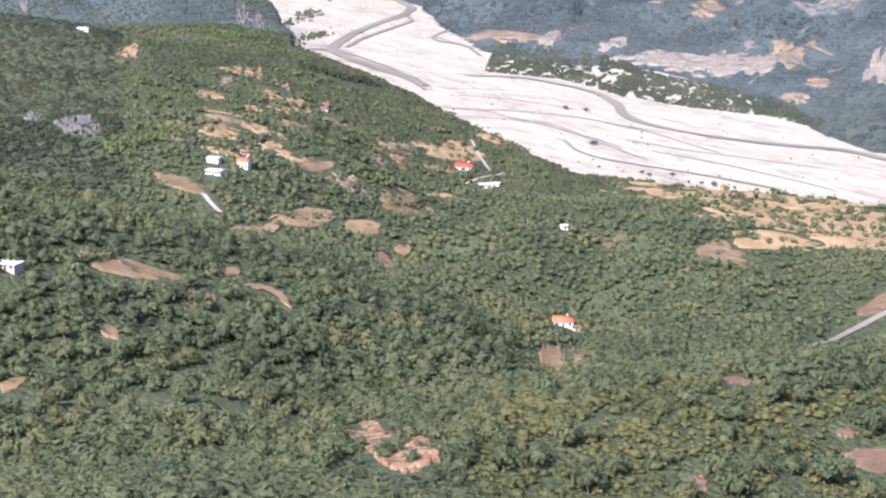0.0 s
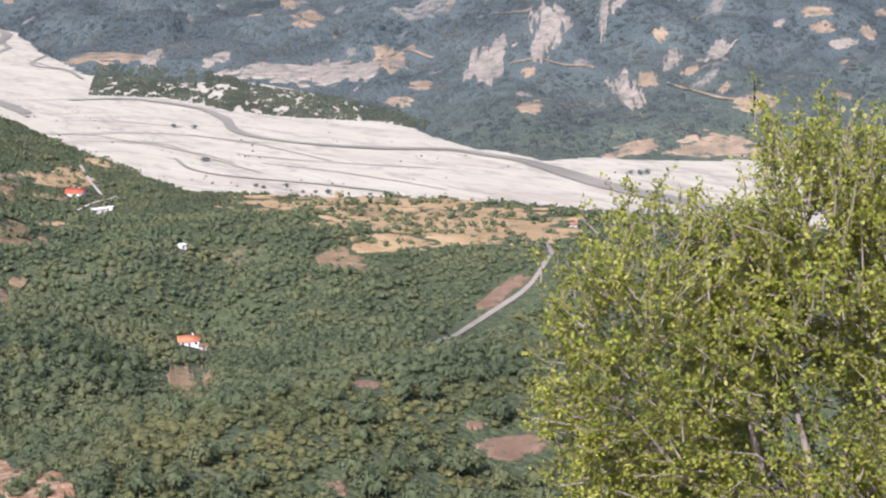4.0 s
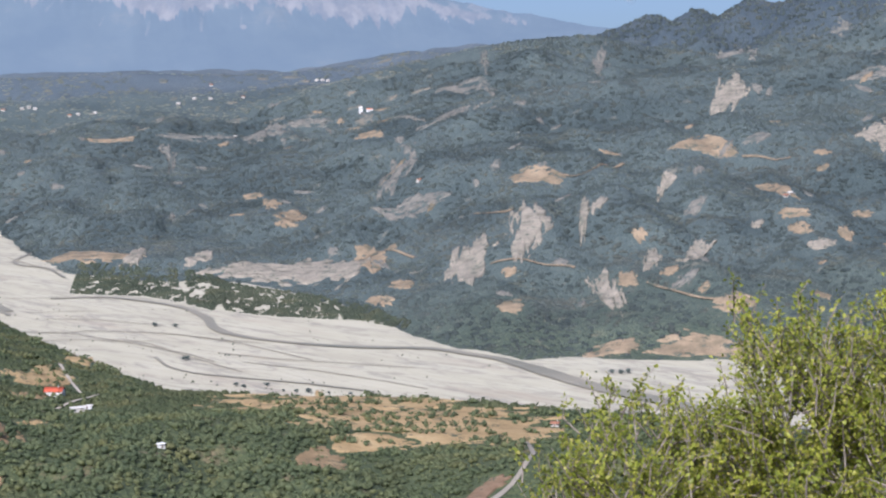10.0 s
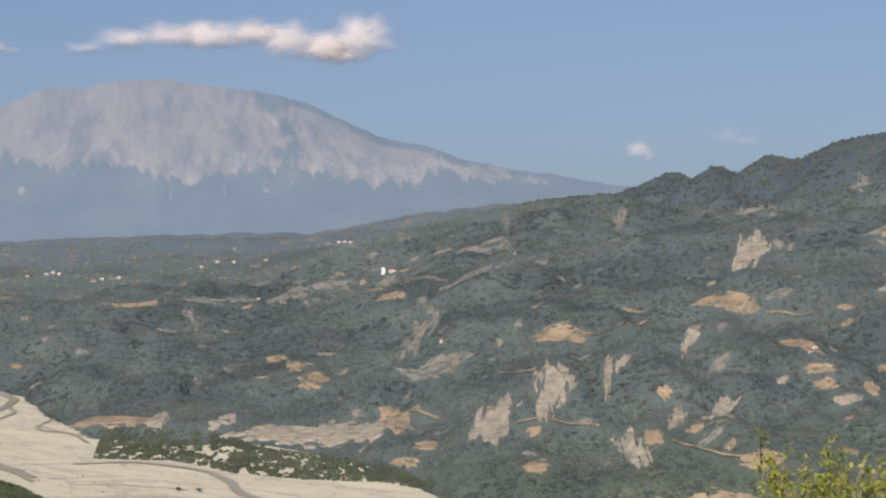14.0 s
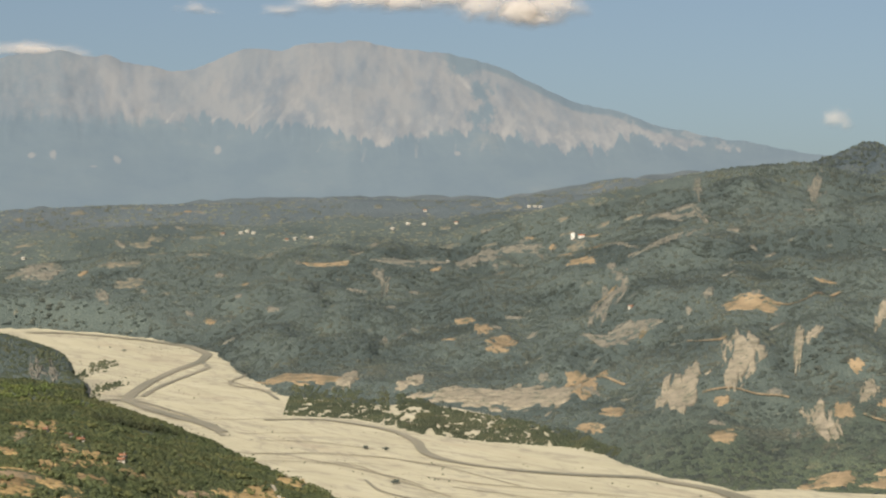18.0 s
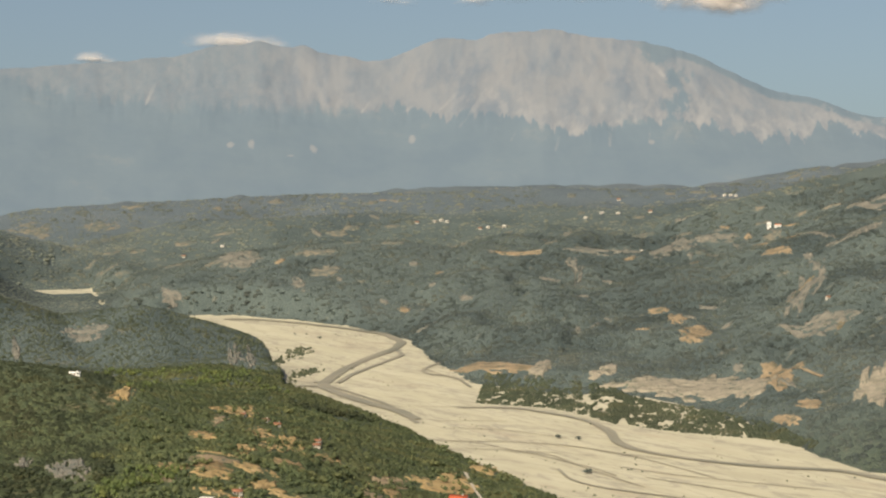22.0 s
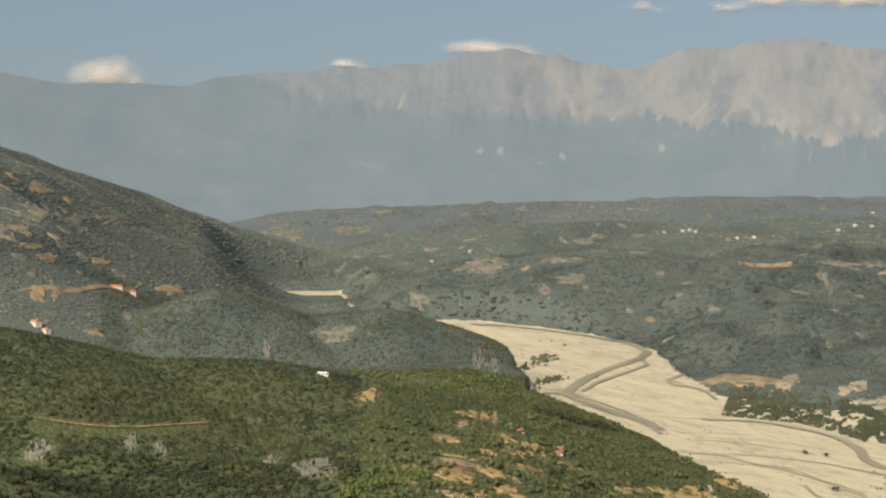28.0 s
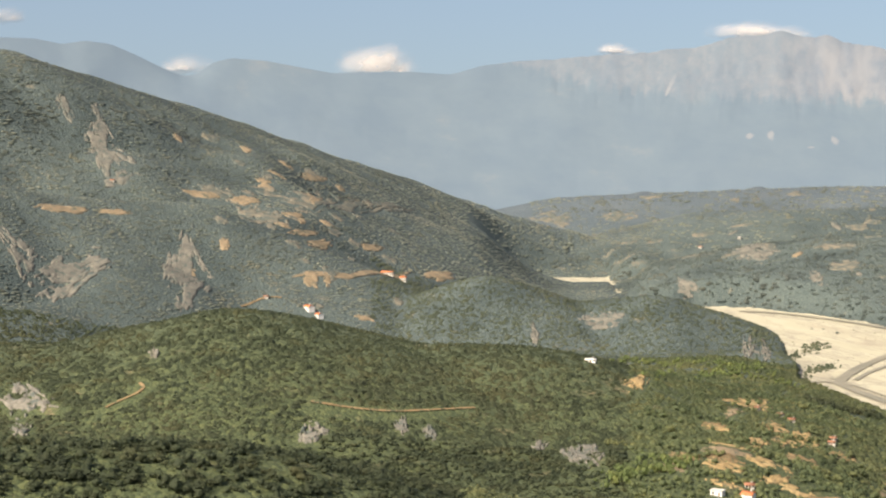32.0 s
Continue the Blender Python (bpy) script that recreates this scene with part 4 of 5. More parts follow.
STRAW_FIELDS = [
    ([(-149, 927), (-138, 956), (-134, 980)], [(-157, 938), (-148, 1003), (-136, 1028)]),
    ([(-155, 818), (-149, 910)], [(-167, 876), (-153, 930)]),
    ([(-122, 988), (-107, 1021)], [(-128, 1012), (-116, 1038)]),
    ([(103, 1095), (133, 1108), (141, 1076)], [(95, 1122), (118, 1132), (135, 1125)]),
    ([(-79, 1508), (-54, 1500)], [(-83, 1540), (-68, 1662)]),
    ([(-105, 1385), (-82, 1406), (-73, 1418)], [(-112, 1417), (-91, 1483), (-74, 1455)]),
]
EARTH_FIELDS = [
    ([(79, 1033), (106, 1050)], [(69, 1062), (92, 1105)]),
    ([(-4, 610), (2, 599)], [(-13, 796), (7, 820)]),
    ([(-166, 1085), (-149, 1115)], [(-171, 1101), (-150, 1132)]),
    ([(-216, 958), (-194, 946)], [(-234, 1000), (-205, 977)]),
    ([(-127, 1299), (-120, 1303)], [(-133, 1344), (-129, 1376)]),
    ([(-181, 666), (-165, 673), (-148, 688)], [(-187, 682), (-171, 689), (-151, 692)]),
    ([(-143, 667), (-135, 677)], [(-147, 679), (-136, 685)]),
    ([(-142, 706), (-134, 719)], [(-146, 710), (-135, 732)]),
    ([(-120, 712), (-110, 700)], [(-132, 707), (-116, 721)]),
    ([(-181, 557), (-177, 567)], [(-184, 565), (-178, 576)]),
    ([(-163, 616), (-158, 617)], [(-166, 624), (-160, 625)]),
    ([(-94, 870), (-87, 882)], [(-103, 937), (-96, 953)]),
    ([(-112, 1102), (-98, 1135)], [(-116, 1106), (-101, 1160)]),
    ([(-97, 988), (-91, 1012)], [(-99, 1012), (-90, 1021)]),
]
EARTH_NEAR = [
    ([(84, 527), (94, 529), (105, 536)], [(86, 537), (96, 543), (108, 545)]),
    ([(83, 542), (88, 545)], [(84, 550), (90, 549)]),
    ([(53, 588), (58, 580)], [(54, 612), (61, 592)]),
    ([(35, 486), (40, 485)], [(34, 491), (41, 493)]),
]

for k, spot in enumerate(TERRACE_FIELDS):
    drape("field", spot, STRAW, "dry ochre terrace field with scattered bushes", "field", lift=0.6, seed=k + 20, form="terrace", spread=0.9)
for k, spot in enumerate([(165, 1190, 62, 60, -8), (125, 1300, 70, 45, -6)]):
    drape("field", spot, STRAW, "straw-coloured terraces striped with hedges and bushes", "field", lift=0.6, seed=k + 11, form="terrace", spread=1.1)
LANDSLIP = ([(-54, 489), (-47, 474), (-40, 474), (-34, 475)], [(-75, 592), (-62, 571), (-52, 537), (-43, 519)])
GROUPS = [
    (STRAW_FIELDS, "field", STRAW, "straw-yellow mown field among the trees", "field", 0.0, "field"),
    (EARTH_FIELDS, "clearing", EARTH, "bare red-brown earth clearing in the woods", "clearing", 0.0, "field"),
    (EARTH_NEAR, "clearing", PLOUGHED, "brown ploughed clearing on the near spur", "clearing", 0.0, "patch"),
    (SCREES_ACROSS, "scree", SCREE, "pale grey eroded scree gullied down the slope", "scree", 2.5, "gully"),
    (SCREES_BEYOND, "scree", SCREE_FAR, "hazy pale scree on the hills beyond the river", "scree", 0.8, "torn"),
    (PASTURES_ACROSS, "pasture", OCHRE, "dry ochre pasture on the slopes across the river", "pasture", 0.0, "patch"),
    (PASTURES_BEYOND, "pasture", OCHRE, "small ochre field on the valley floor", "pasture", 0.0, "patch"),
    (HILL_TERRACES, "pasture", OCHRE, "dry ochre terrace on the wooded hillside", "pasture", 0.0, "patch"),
    (HILL_GRASS, "grassland", HAZED_GRASS, "thin dry grass between trees on the hillside", "grass", 0.0, "torn"),
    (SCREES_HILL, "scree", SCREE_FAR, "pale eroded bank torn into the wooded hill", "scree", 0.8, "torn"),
    (FAR_FIELDS, "field", HAZED_GRASS, "dry field on the hills beyond the riverbed", "field", 0.0, "patch"),
    (KNOLL_BANKS, "outcrop", SCREE_FAR, "grey rock outcrop in the dark woodland", "outcrop", 1.5, "torn"),
    (KNOLL_FIELDS, "field", STRAW, "ochre field between hedges by the valley floor", "field", 0.0, "torn"),
]
for g, (bounds, name, stuff, label, category, rough, form) in enumerate(GROUPS):
    for k, b in enumerate(bounds):
        spread_between(name, b, stuff, label, category, rough, 0.7 if g < 3 else 1.0, g * 40 + k, form)
for k in range(110):
    rng = random.Random(900 + k)
    bare_b, bare_q = rng.uniform(-11, 23), rng.uniform(100, 1350)
    bare_r = float(table(FAR_BANK, bare_b)) + bare_q
    bx, by = polar(bare_b, bare_r)
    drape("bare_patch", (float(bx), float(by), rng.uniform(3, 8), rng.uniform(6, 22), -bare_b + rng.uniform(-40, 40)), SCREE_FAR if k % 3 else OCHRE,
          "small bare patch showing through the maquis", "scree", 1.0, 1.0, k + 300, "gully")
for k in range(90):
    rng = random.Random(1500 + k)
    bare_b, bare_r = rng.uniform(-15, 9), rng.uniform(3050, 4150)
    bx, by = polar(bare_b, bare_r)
    drape("bare_patch", (float(bx), float(by), rng.uniform(5, 18), rng.uniform(6, 14), -bare_b), HAZED_GRASS, "small dry field on the hazy valley floor", "field", 0.0, 1.2, k + 500, "terrace")
for k in range(46):
    rng = random.Random(2500 + k)
    bare_b, bare_r = rng.gauss(-24.0, 1.9), rng.uniform(2150, 2850)
    bx, by = polar(bare_b, bare_r)
    drape("bare_patch", (float(bx), float(by), rng.uniform(4, 11), rng.uniform(5, 16), -bare_b), HAZED_GRASS if k % 3 else OCHRE,
          "small dry terrace among trees on the hillside", "field", 0.0, 1.1, k + 600, "terrace")
for k in range(26):  # the mosaic of small fields on the lower slopes of this bank
    rng = random.Random(3300 + k)
    bare_b = rng.uniform(-13.5, -2.5)
    bare_r = rng.uniform(1080, 1420 + 18 * min(0, bare_b + 9) + 14 * max(0, -bare_b - 5))
    bx, by = polar(bare_b, bare_r)
    drape("field", (float(bx), float(by), rng.uniform(6, 15), rng.uniform(8, 17), -bare_b + rng.uniform(-25, 25)), (STRAW, EARTH, OCHRE)[k % 3],
          "small dry field between hedges on the lower slopes", "field", 0.0, 0.7, k + 700, "torn")
spread_between("landslip", LANDSLIP, SLIDE, "torn red earth landslip with dead brush", "landslip", 1.0, 0.5, 5, "patch")


for line in ([(245, 2080), (257, 2046), (275, 2015)],
             [(332, 1877), (365, 1863), (393, 1857), (413, 1828)],
             [(458, 1725), (475, 1699), (494, 1671), (507, 1655)],
             [(470, 2182), (503, 2147), (564, 2239)],
             [(705, 2208), (745, 2203), (764, 2197)],
             [(355, 2114), (376, 2082), (388, 2044)]):
    ribbon("hill_track", line, [3.6], 1.3, OCHRE, "ochre track cut along the slope across the river", "track")
    for (x0, y0), (x1, y1) in zip(line, line[1:]):
        for k in range(4):
            CLEAR.append((x0 + (x1 - x0) * k / 4, y0 + (y1 - y0) * k / 4 - 5, 7, 14, 0))

ROAD = [(84, 752), (96, 776), (115, 824), (136, 872), (155, 896), (176, 921), (190, 950), (212, 1051), (222, 1126), (219, 1160), (208, 1190)]
ribbon("road", ROAD, [2.8], 0.5, ASPHALT, "grey asphalt road winding down through the trees", "road")
spread_between("road_cutting", ([(143, 891), (153, 898), (166, 918), (174, 921)], [(143, 900), (153, 915), (165, 931), (173, 934)]), PLOUGHED, "red earth bank cut above the road", "bank", 0.6, 0.5, 9, "field")
for line in ([(-85, 1488), (-75, 1432), (-63, 1379)], [(-86, 1275), (-68, 1316), (-51, 1391)], [(-195, 946), (-185, 922), (-176, 909)], [(-662, 1140), (-657, 1154), (-648, 1166), (-647, 1178), (-662, 1184)],
             [(-529, 1196), (-502, 1203), (-475, 1221), (-452, 1253), (-433, 1285)], [(-938, 1926), (-925, 1965), (-907, 1974)]):
    ribbon("track", line, [2.6], 0.8, TRACK if line[0][0] > -400 else EARTH, "pale unpaved track through the scrub", "track")
    for (x0, y0), (x1, y1) in zip(line, line[1:]):
        for k in range(4):
            CLEAR.append((x0 + (x1 - x0) * k / 4, y0 + (y1 - y0) * k / 4 - 6, 5, 16, 0))
for (x0, y0), (x1, y1) in zip(ROAD, ROAD[1:]):
    for q in np.linspace(0, 1, 12):
        rx, ry, reach = x0 + (x1 - x0) * q, y0 + (y1 - y0) * q, np.arange(-4, 24, 2.0)
        for side in (-3, 0, 3):
            open_up(rx + side - reach * rx / math.hypot(rx, ry), ry - reach * ry / math.hypot(rx, ry))
    for k in range(5):
        CLEAR.append((x0 + (x1 - x0) * k / 5 + 2, y0 + (y1 - y0) * k / 5 - 6, 5, 13, 0))



def part(name, bm, material, parent, label=""):
    """Links a bmesh as one mesh under a thing or a part."""
    me = bpy.data.meshes.new(name)
    bm.to_mesh(me)
    bm.free()
    me.materials.append(material)
    ob = new(name, me)
    ob.parent = parent
    return tagged(ob, label)


def part_of(name, verts, faces, material, parent, label="", smooth=True):
    ob = new(name, mesh_of(name, verts, faces, material, smooth))
    ob.parent = parent
    return tagged(ob, label)


def box(x0, x1, y0, y1, z0, z1, bevel=0.0):
    bm = bmesh.new()
    bmesh.ops.create_cube(bm, size=1.0)
    for v in bm.verts:
        v.co = Vector((x0 + (x1 - x0) * (v.co.x + 0.5), y0 + (y1 - y0) * (v.co.y + 0.5), z0 + (z1 - z0) * (v.co.z + 0.5)))
    if bevel:
        bmesh.ops.bevel(bm, geom=bm.edges[:], offset=bevel, segments=1, affect="EDGES")
    return bm


def tube(points, radii, sides=7):
    """Vertices and faces of a tapering limb."""
    vs, fs = [], []
    pts = [Vector(p) for p in points]
    for k, (p, r) in enumerate(zip(pts, radii)):
        d = (pts[min(k + 1, len(pts) - 1)] - pts[max(k - 1, 0)]).normalized()
        u = d.orthogonal().normalized()
        v = d.cross(u)
        vs += [(p + (u * math.cos(a) + v * math.sin(a)) * r)[:] for a in [6.2832 * j / sides for j in range(sides)]]
    for k in range(len(pts) - 1):
        for j in range(sides):
            a, b = k * sides + j, k * sides + (j + 1) % sides
            fs += [[a, b, b + sides], [a, b + sides, a + sides]]
    return np.array(vs), np.array(fs)


# ---- houses ----
def house(x, y, w, d, h, turn, roof, wall, label, pitch=0.45, flat=False, windows=3, group=""):
    """A small house: walls, pitched roof with eaves, door, windows with frame and pane."""
    root = tagged(new("house"), label, "house", group)
    lows = min(ground_at(x + a, y + b) for a in (-w / 2, w / 2) for b in (-d / 2, d / 2))
    root.matrix_basis = pose(x, y, max(ground_at(x, y), lows + 0.3), 0, 0, turn)
    bm = box(-w / 2, w / 2, -d / 2, d / 2, -2.5, h)
    if not flat:
        top = [v for v in bm.verts if v.co.z > h - 0.01]
        for sx in (-1, 1):
            ends = sorted([v for v in top if v.co.x * sx > 0], key=lambda v: v.co.y)
            peak = bm.verts.new((sx * w / 2, 0, h + pitch * d / 2))
            bm.faces.new((ends[0], ends[1], peak) if sx > 0 else (ends[1], ends[0], peak))
    part("wall", bm, wall, root)
    if flat:
        part("roof", box(-w / 2 - 0.4, w / 2 + 0.4, -d / 2 - 0.4, d / 2 + 0.4, h, h + 0.35, 0.04), roof, root, "flat overhanging roof slab")
    else:
        for s in (-1, 1):
            e, o = d / 2 + 0.5, w / 2 + 0.5
            z0, z1 = h - pitch * 0.5 + 0.05, h + pitch * d / 2 + 0.05
            vs = [(-o, s * e, z0), (o, s * e, z0), (o, 0, z1), (-o, 0, z1), (-o, s * e, z0 + 0.2), (o, s * e, z0 + 0.2), (o, 0, z1 + 0.2), (-o, 0, z1 + 0.2)]
            fs = [(0, 1, 2, 3), (4, 5, 6, 7), (0, 1, 5, 4), (1, 2, 6, 5), (2, 3, 7, 6), (3, 0, 4, 7)]
            part_of("roof", vs, fs, roof, root, "tiled roof slope", False)
        part("chimney", box(w * 0.2, w * 0.2 + 0.7, -0.35, 0.35, h + 0.2, h + pitch * d / 2 + 1.0, 0.03), wall, root)
    for k in range(windows):
        u = -w / 2 + w * (k + 0.5) / windows
        is_door = k == windows // 2
        z0, z1, hw = (0.0, 2.1, 0.5) if is_door else (1.0, 2.2, 0.55)
        if is_door:
            part("door", box(u - hw, u + hw, -d / 2 - 0.05, -d / 2 + 0.05, z0, z1, 0.01), DOOR, root)
        else:
            pane = part("window", box(u - hw, u + hw, -d / 2 - 0.03, -d / 2 + 0.04, z0, z1), GLASS, root, "dark window pane")
            part("sill", box(u - hw - 0.1, u + hw + 0.1, -d / 2 - 0.12, -d / 2 + 0.02, z0 - 0.1, z0, 0.01), SLAB, pane)
    CLEAR.append((x * (1 - 9 / math.hypot(x, y)), y * (1 - 9 / math.hypot(x, y)), w * 0.75, d + 9, 0))
    return root


house(-3, 866, 9.6, 7.5, 3.0, 8, TILE_ORANGE, RENDERED, "small white house with an orange tiled roof in the woods", 0.5)
house(4, 862, 4.0, 3.5, 2.2, 8, EARTH, STONE, "low stone shed beside the house", flat=True, windows=1)
house(-82, 1356, 13.0, 9.0, 4.2, -12, TILE, RENDERED, "white house with a bright red tiled roof", 0.55)
house(-63, 1288, 9.0, 6.0, 2.6, 20, SLAB, SLAB, "pale roofless concrete building site", flat=True, windows=2)
house(-56, 1296, 6.0, 5.0, 1.8, -10, SLAB, RENDERED, "low white outbuilding beside the track", flat=True, windows=1)
house(-199, 998, 9.0, 5.0, 2.4, -14, SLAB, RENDERED, "long white house with a pale flat roof", flat=True, windows=5)
house(-188, 1028, 6.5, 6.0, 4.4, -10, TILE_ORANGE, RENDERED, "two-storey white house with an orange tiled roof", 0.5)
house(-205, 1026, 7.0, 5.0, 2.8, -10, SLAB, RENDERED, "low white annexe with a flat roof", flat=True, windows=2)
house(-5, 1076, 4.0, 3.0, 2.4, 30, RENDERED, RENDERED, "tiny white hut among the trees", flat=True, windows=1)
house(-204, 642, 8.0, 6.0, 2.1, -18, SLAB, STONE, "beige house with a broad flat concrete roof", flat=True)
house(-872, 1970, 13.0, 8.0, 4.0, -40, TILE_ORANGE, RENDERED, "white house with an orange roof on the terraces", 0.5)
house(-856, 1962, 9.0, 7.0, 3.4, -40, TILE_ORANGE, RENDERED, "lower white wing with an orange roof", 0.5)
house(-877, 2232, 15.0, 8.0, 4.5, 10, TILE_ORANGE, STONE, "pale stone house on the hillside", 0.4)
house(-860, 2244, 8.0, 7.0, 5.5, 10, TILE_ORANGE, STONE, "pale two-storey house on the hillside", 0.4)
house(-392, 1444, 8.0, 5.0, 2.0, 5, RENDERED, RENDERED, "long white barn by the valley floor", 0.3)
house(328, 3098, 5.5, 5.5, 9.0, 10, RENDERED, RENDERED, "tall white church tower on the far ridge", 0.8, windows=1)
house(341, 3083, 10.0, 6.0, 4.0, 10, TILE_ORANGE, RENDERED, "white church with a tiled roof on the far ridge", 0.4)
for hx, hy in ((682, 1976), (690, 1984), (120, 3124), (314, 2285), (-196, 1419), (-242, 1458), (-197, 1433), (-194, 1064), (-923, 1962), (-1223, 2139), (250, 1168), (-230, 1440), (-262, 1465)):
    house(hx, hy, 5.2, 4.2, 2.3, (hx * 7) % 50 - 25, TILE_OLD if hx % 3 else SLAB, STONE, "small pale farmhouse among fields and trees", 0.45, windows=3, group="scattered farmhouses")
for hx, hy in ((328, 3834), (316, 3839), (338, 3825), (-165, 3432), (-252, 3477), (-240, 3482), (-228, 3470), (101, 3837), (151, 3509), (-691, 3298), (-628, 3337), (-150, 3440), (-120, 3446), (30, 3480), (60, 3510), (-285, 3475), (90, 3500)):
    house(hx, hy, 7.0, 5.0, 2.8, (hx * 7) % 50 - 25, TILE_OLD if hx % 2 else SLAB, STONE, "far pale village house across the valley", 0.4, windows=3, group="far village houses")


# ---- woods ----
def crown(seed, sprays, core=1, squash=0.85, size=0.42):
    """A crown about 1 m in radius on z = 0: a torn, lumpy core under many small leaf sprays."""
    rng = np.random.default_rng(seed)
    bm = bmesh.new()
    if sprays > 4:
        bmesh.ops.create_icosphere(bm, subdivisions=core, radius=0.52)
    else:  # a small far crown: a low uneven clump
        foot = [bm.verts.new((math.cos(a) * rng.uniform(0.75, 1.15), math.sin(a) * rng.uniform(0.75, 1.15), -0.9)) for a in np.arange(5) * 1.2566]
        head = [bm.verts.new((math.cos(a) * rng.uniform(0.35, 0.7), math.sin(a) * rng.uniform(0.35, 0.7), rng.uniform(0.0, 0.55))) for a in np.arange(3) * 2.0944 + 0.4]
        for a, b, c in ((0, 1, 5), (1, 2, 6), (1, 6, 5), (2, 3, 6), (3, 7, 6), (3, 4, 7), (4, 0, 7), (0, 5, 7), (5, 6, 7)):
            both = foot + head
            bm.faces.new((both[a], both[b], both[c]))
        bm.verts.index_update()
    off = Vector((seed * 7.3, seed * 3.1, seed * 1.7))
    vs = [Vector((v.co.x, v.co.y, v.co.z * squash + 0.72)) * (1 + 0.55 * noise.noise(v.co * 2.6 + off) + rng.uniform(-0.13, 0.13)) for v in bm.verts]
    vs = [v[:] for v in vs]
    fs = [[v.index for v in f.verts] for f in bm.faces]
    bm.free()
    lobes = [Vector(rng.normal(0, 1, 3)).normalized() for _ in range(5)]
    for _ in range(sprays):
        d = Vector(rng.normal(0, 1, 3)).normalized()
        d.z = abs(d.z) * 1.1 - 0.25 if rng.random() < 0.85 else d.z
        d.normalize()
        lump = max(d.dot(q) for q in lobes)
        r = 0.66 + 0.42 * lump ** 3 + rng.uniform(-0.14, 0.12)
        at = Vector((d.x * r, d.y * r, d.z * r * squash + 0.72))
        face = (d + Vector(rng.normal(0, 0.36, 3)) + Vector((0, 0, 0.3))).normalized()
        u = face.orthogonal().normalized()
        u = Matrix.Rotation(rng.uniform(0, 6.28), 3, face) @ u
        v = face.cross(u)
        w = size * rng.uniform(0.55, 1.3)
        n = len(vs)
        vs += [(at + u * w * 0.6)[:], (at + v * w * rng.uniform(0.3, 0.5) + face * 0.05)[:], (at - u * w * rng.uniform(0.4, 0.6))[:], (at - v * w * rng.uniform(0.3, 0.5))[:]]
        fs += [[n, n + 1, n + 2], [n, n + 2, n + 3]]
    return np.array(vs), np.array(fs)


def scatter(name, spots, sizes, templates, material, label, category, tall=1.0, sink=0.12):
    """Many small leaf masses, one object."""
    rng = np.random.default_rng(len(spots))
    spots, sizes = np.asarray(spots), np.asarray(sizes)
    pick = rng.integers(0, len(templates), len(spots))
    vs, fs, base = [], [], 0
    z = surface(spots[:, 0], spots[:, 1])
    for k, (tv, tf) in enumerate(templates):
        at = np.where(pick == k)[0]
        a = rng.uniform(0, 6.283, len(at))
        h = tall * rng.uniform(0.8, 1.3, len(at))
        sx = tv[None, :, 0] * np.cos(a)[:, None] - tv[None, :, 1] * np.sin(a)[:, None]
        sy = tv[None, :, 0] * np.sin(a)[:, None] + tv[None, :, 1] * np.cos(a)[:, None]
        s = sizes[at][:, None]
        v = np.stack([sx * s + spots[at, 0][:, None], sy * s + spots[at, 1][:, None], tv[None, :, 2] * s * h[:, None] + z[at][:, None] - sink * s], -1)
        f = tf[None] + (np.arange(len(at)) * len(tv))[:, None, None] + base
        vs.append(v.reshape(-1, 3))
        fs.append(f.reshape(-1, 3))
        base += len(at) * len(tv)
    return tagged(new(name, mesh_of(name, np.vstack(vs), np.vstack(fs), material, False)), label, category, kind="stuff")


def spots_in(b0, b1, r0, r1, spacing, seed):
    """Jittered places over a sector."""
    rng = np.random.default_rng(seed)
    count = int(0.5 * radians(b1 - b0) * (r1 * r1 - r0 * r0) / spacing ** 2)
    b = rng.uniform(b0, b1, count)
    r = np.sqrt(rng.uniform(r0 * r0, r1 * r1, count))
    x, y = polar(b, r)
    return np.stack([x, y], -1)


def wooded(p, bare, seed=11, size=130):
    """Which places carry trees: off the riverbed and the open ground, and in patches."""
    b, r, near, far = banks(p[:, 0], p[:, 1])
    ok = (r < near - 4 - 70 * (near > 2250)) | (r > far + 3)
    ok &= fractal(p[:, 0], p[:, 1], size, 4, seed) > bare
    wob = 1.1 * fractal(p[:, 0], p[:, 1], 14, 3, 4) + 0.35
    for x, y, a, w, turn in CLEAR:
        c, s = math.cos(radians(turn)), math.sin(radians(turn))
        u, v = (p[:, 0] - x) * c + (p[:, 1] - y) * s, -(p[:, 0] - x) * s + (p[:, 1] - y) * c
        ok &= (u / a) ** 2 + (v / w) ** 2 > wob
    ok &= ~BARE[cell_of(p[:, 0], p[:, 1])] | (fractal(p[:, 0], p[:, 1] * 0.5, 7, 3, 91) > 0.66)  # bushes stand about on the open ground
    return ok


def in_dips(x, y):
    """Places that the ridges before them hide from the stand."""
    bb, rr = np.arange(-40, 30, 0.25), np.arange(290, 4300, 12.0)
    gb, gr = np.meshgrid(bb, rr)
    rise = np.maximum.accumulate((height(*polar(gb, gr)) - 330) / gr, axis=0)
    b, r = np.degrees(np.arctan2(x, y)), np.hypot(x, y)
    i = np.clip(((r - 290) / 12).astype(int) - 2, 0, len(rr) - 1)
    j = np.clip(np.round((b + 40) / 0.25).astype(int), 0, len(bb) - 1)
    return (height(x, y) + 7 - 330) / r < rise[i, j]


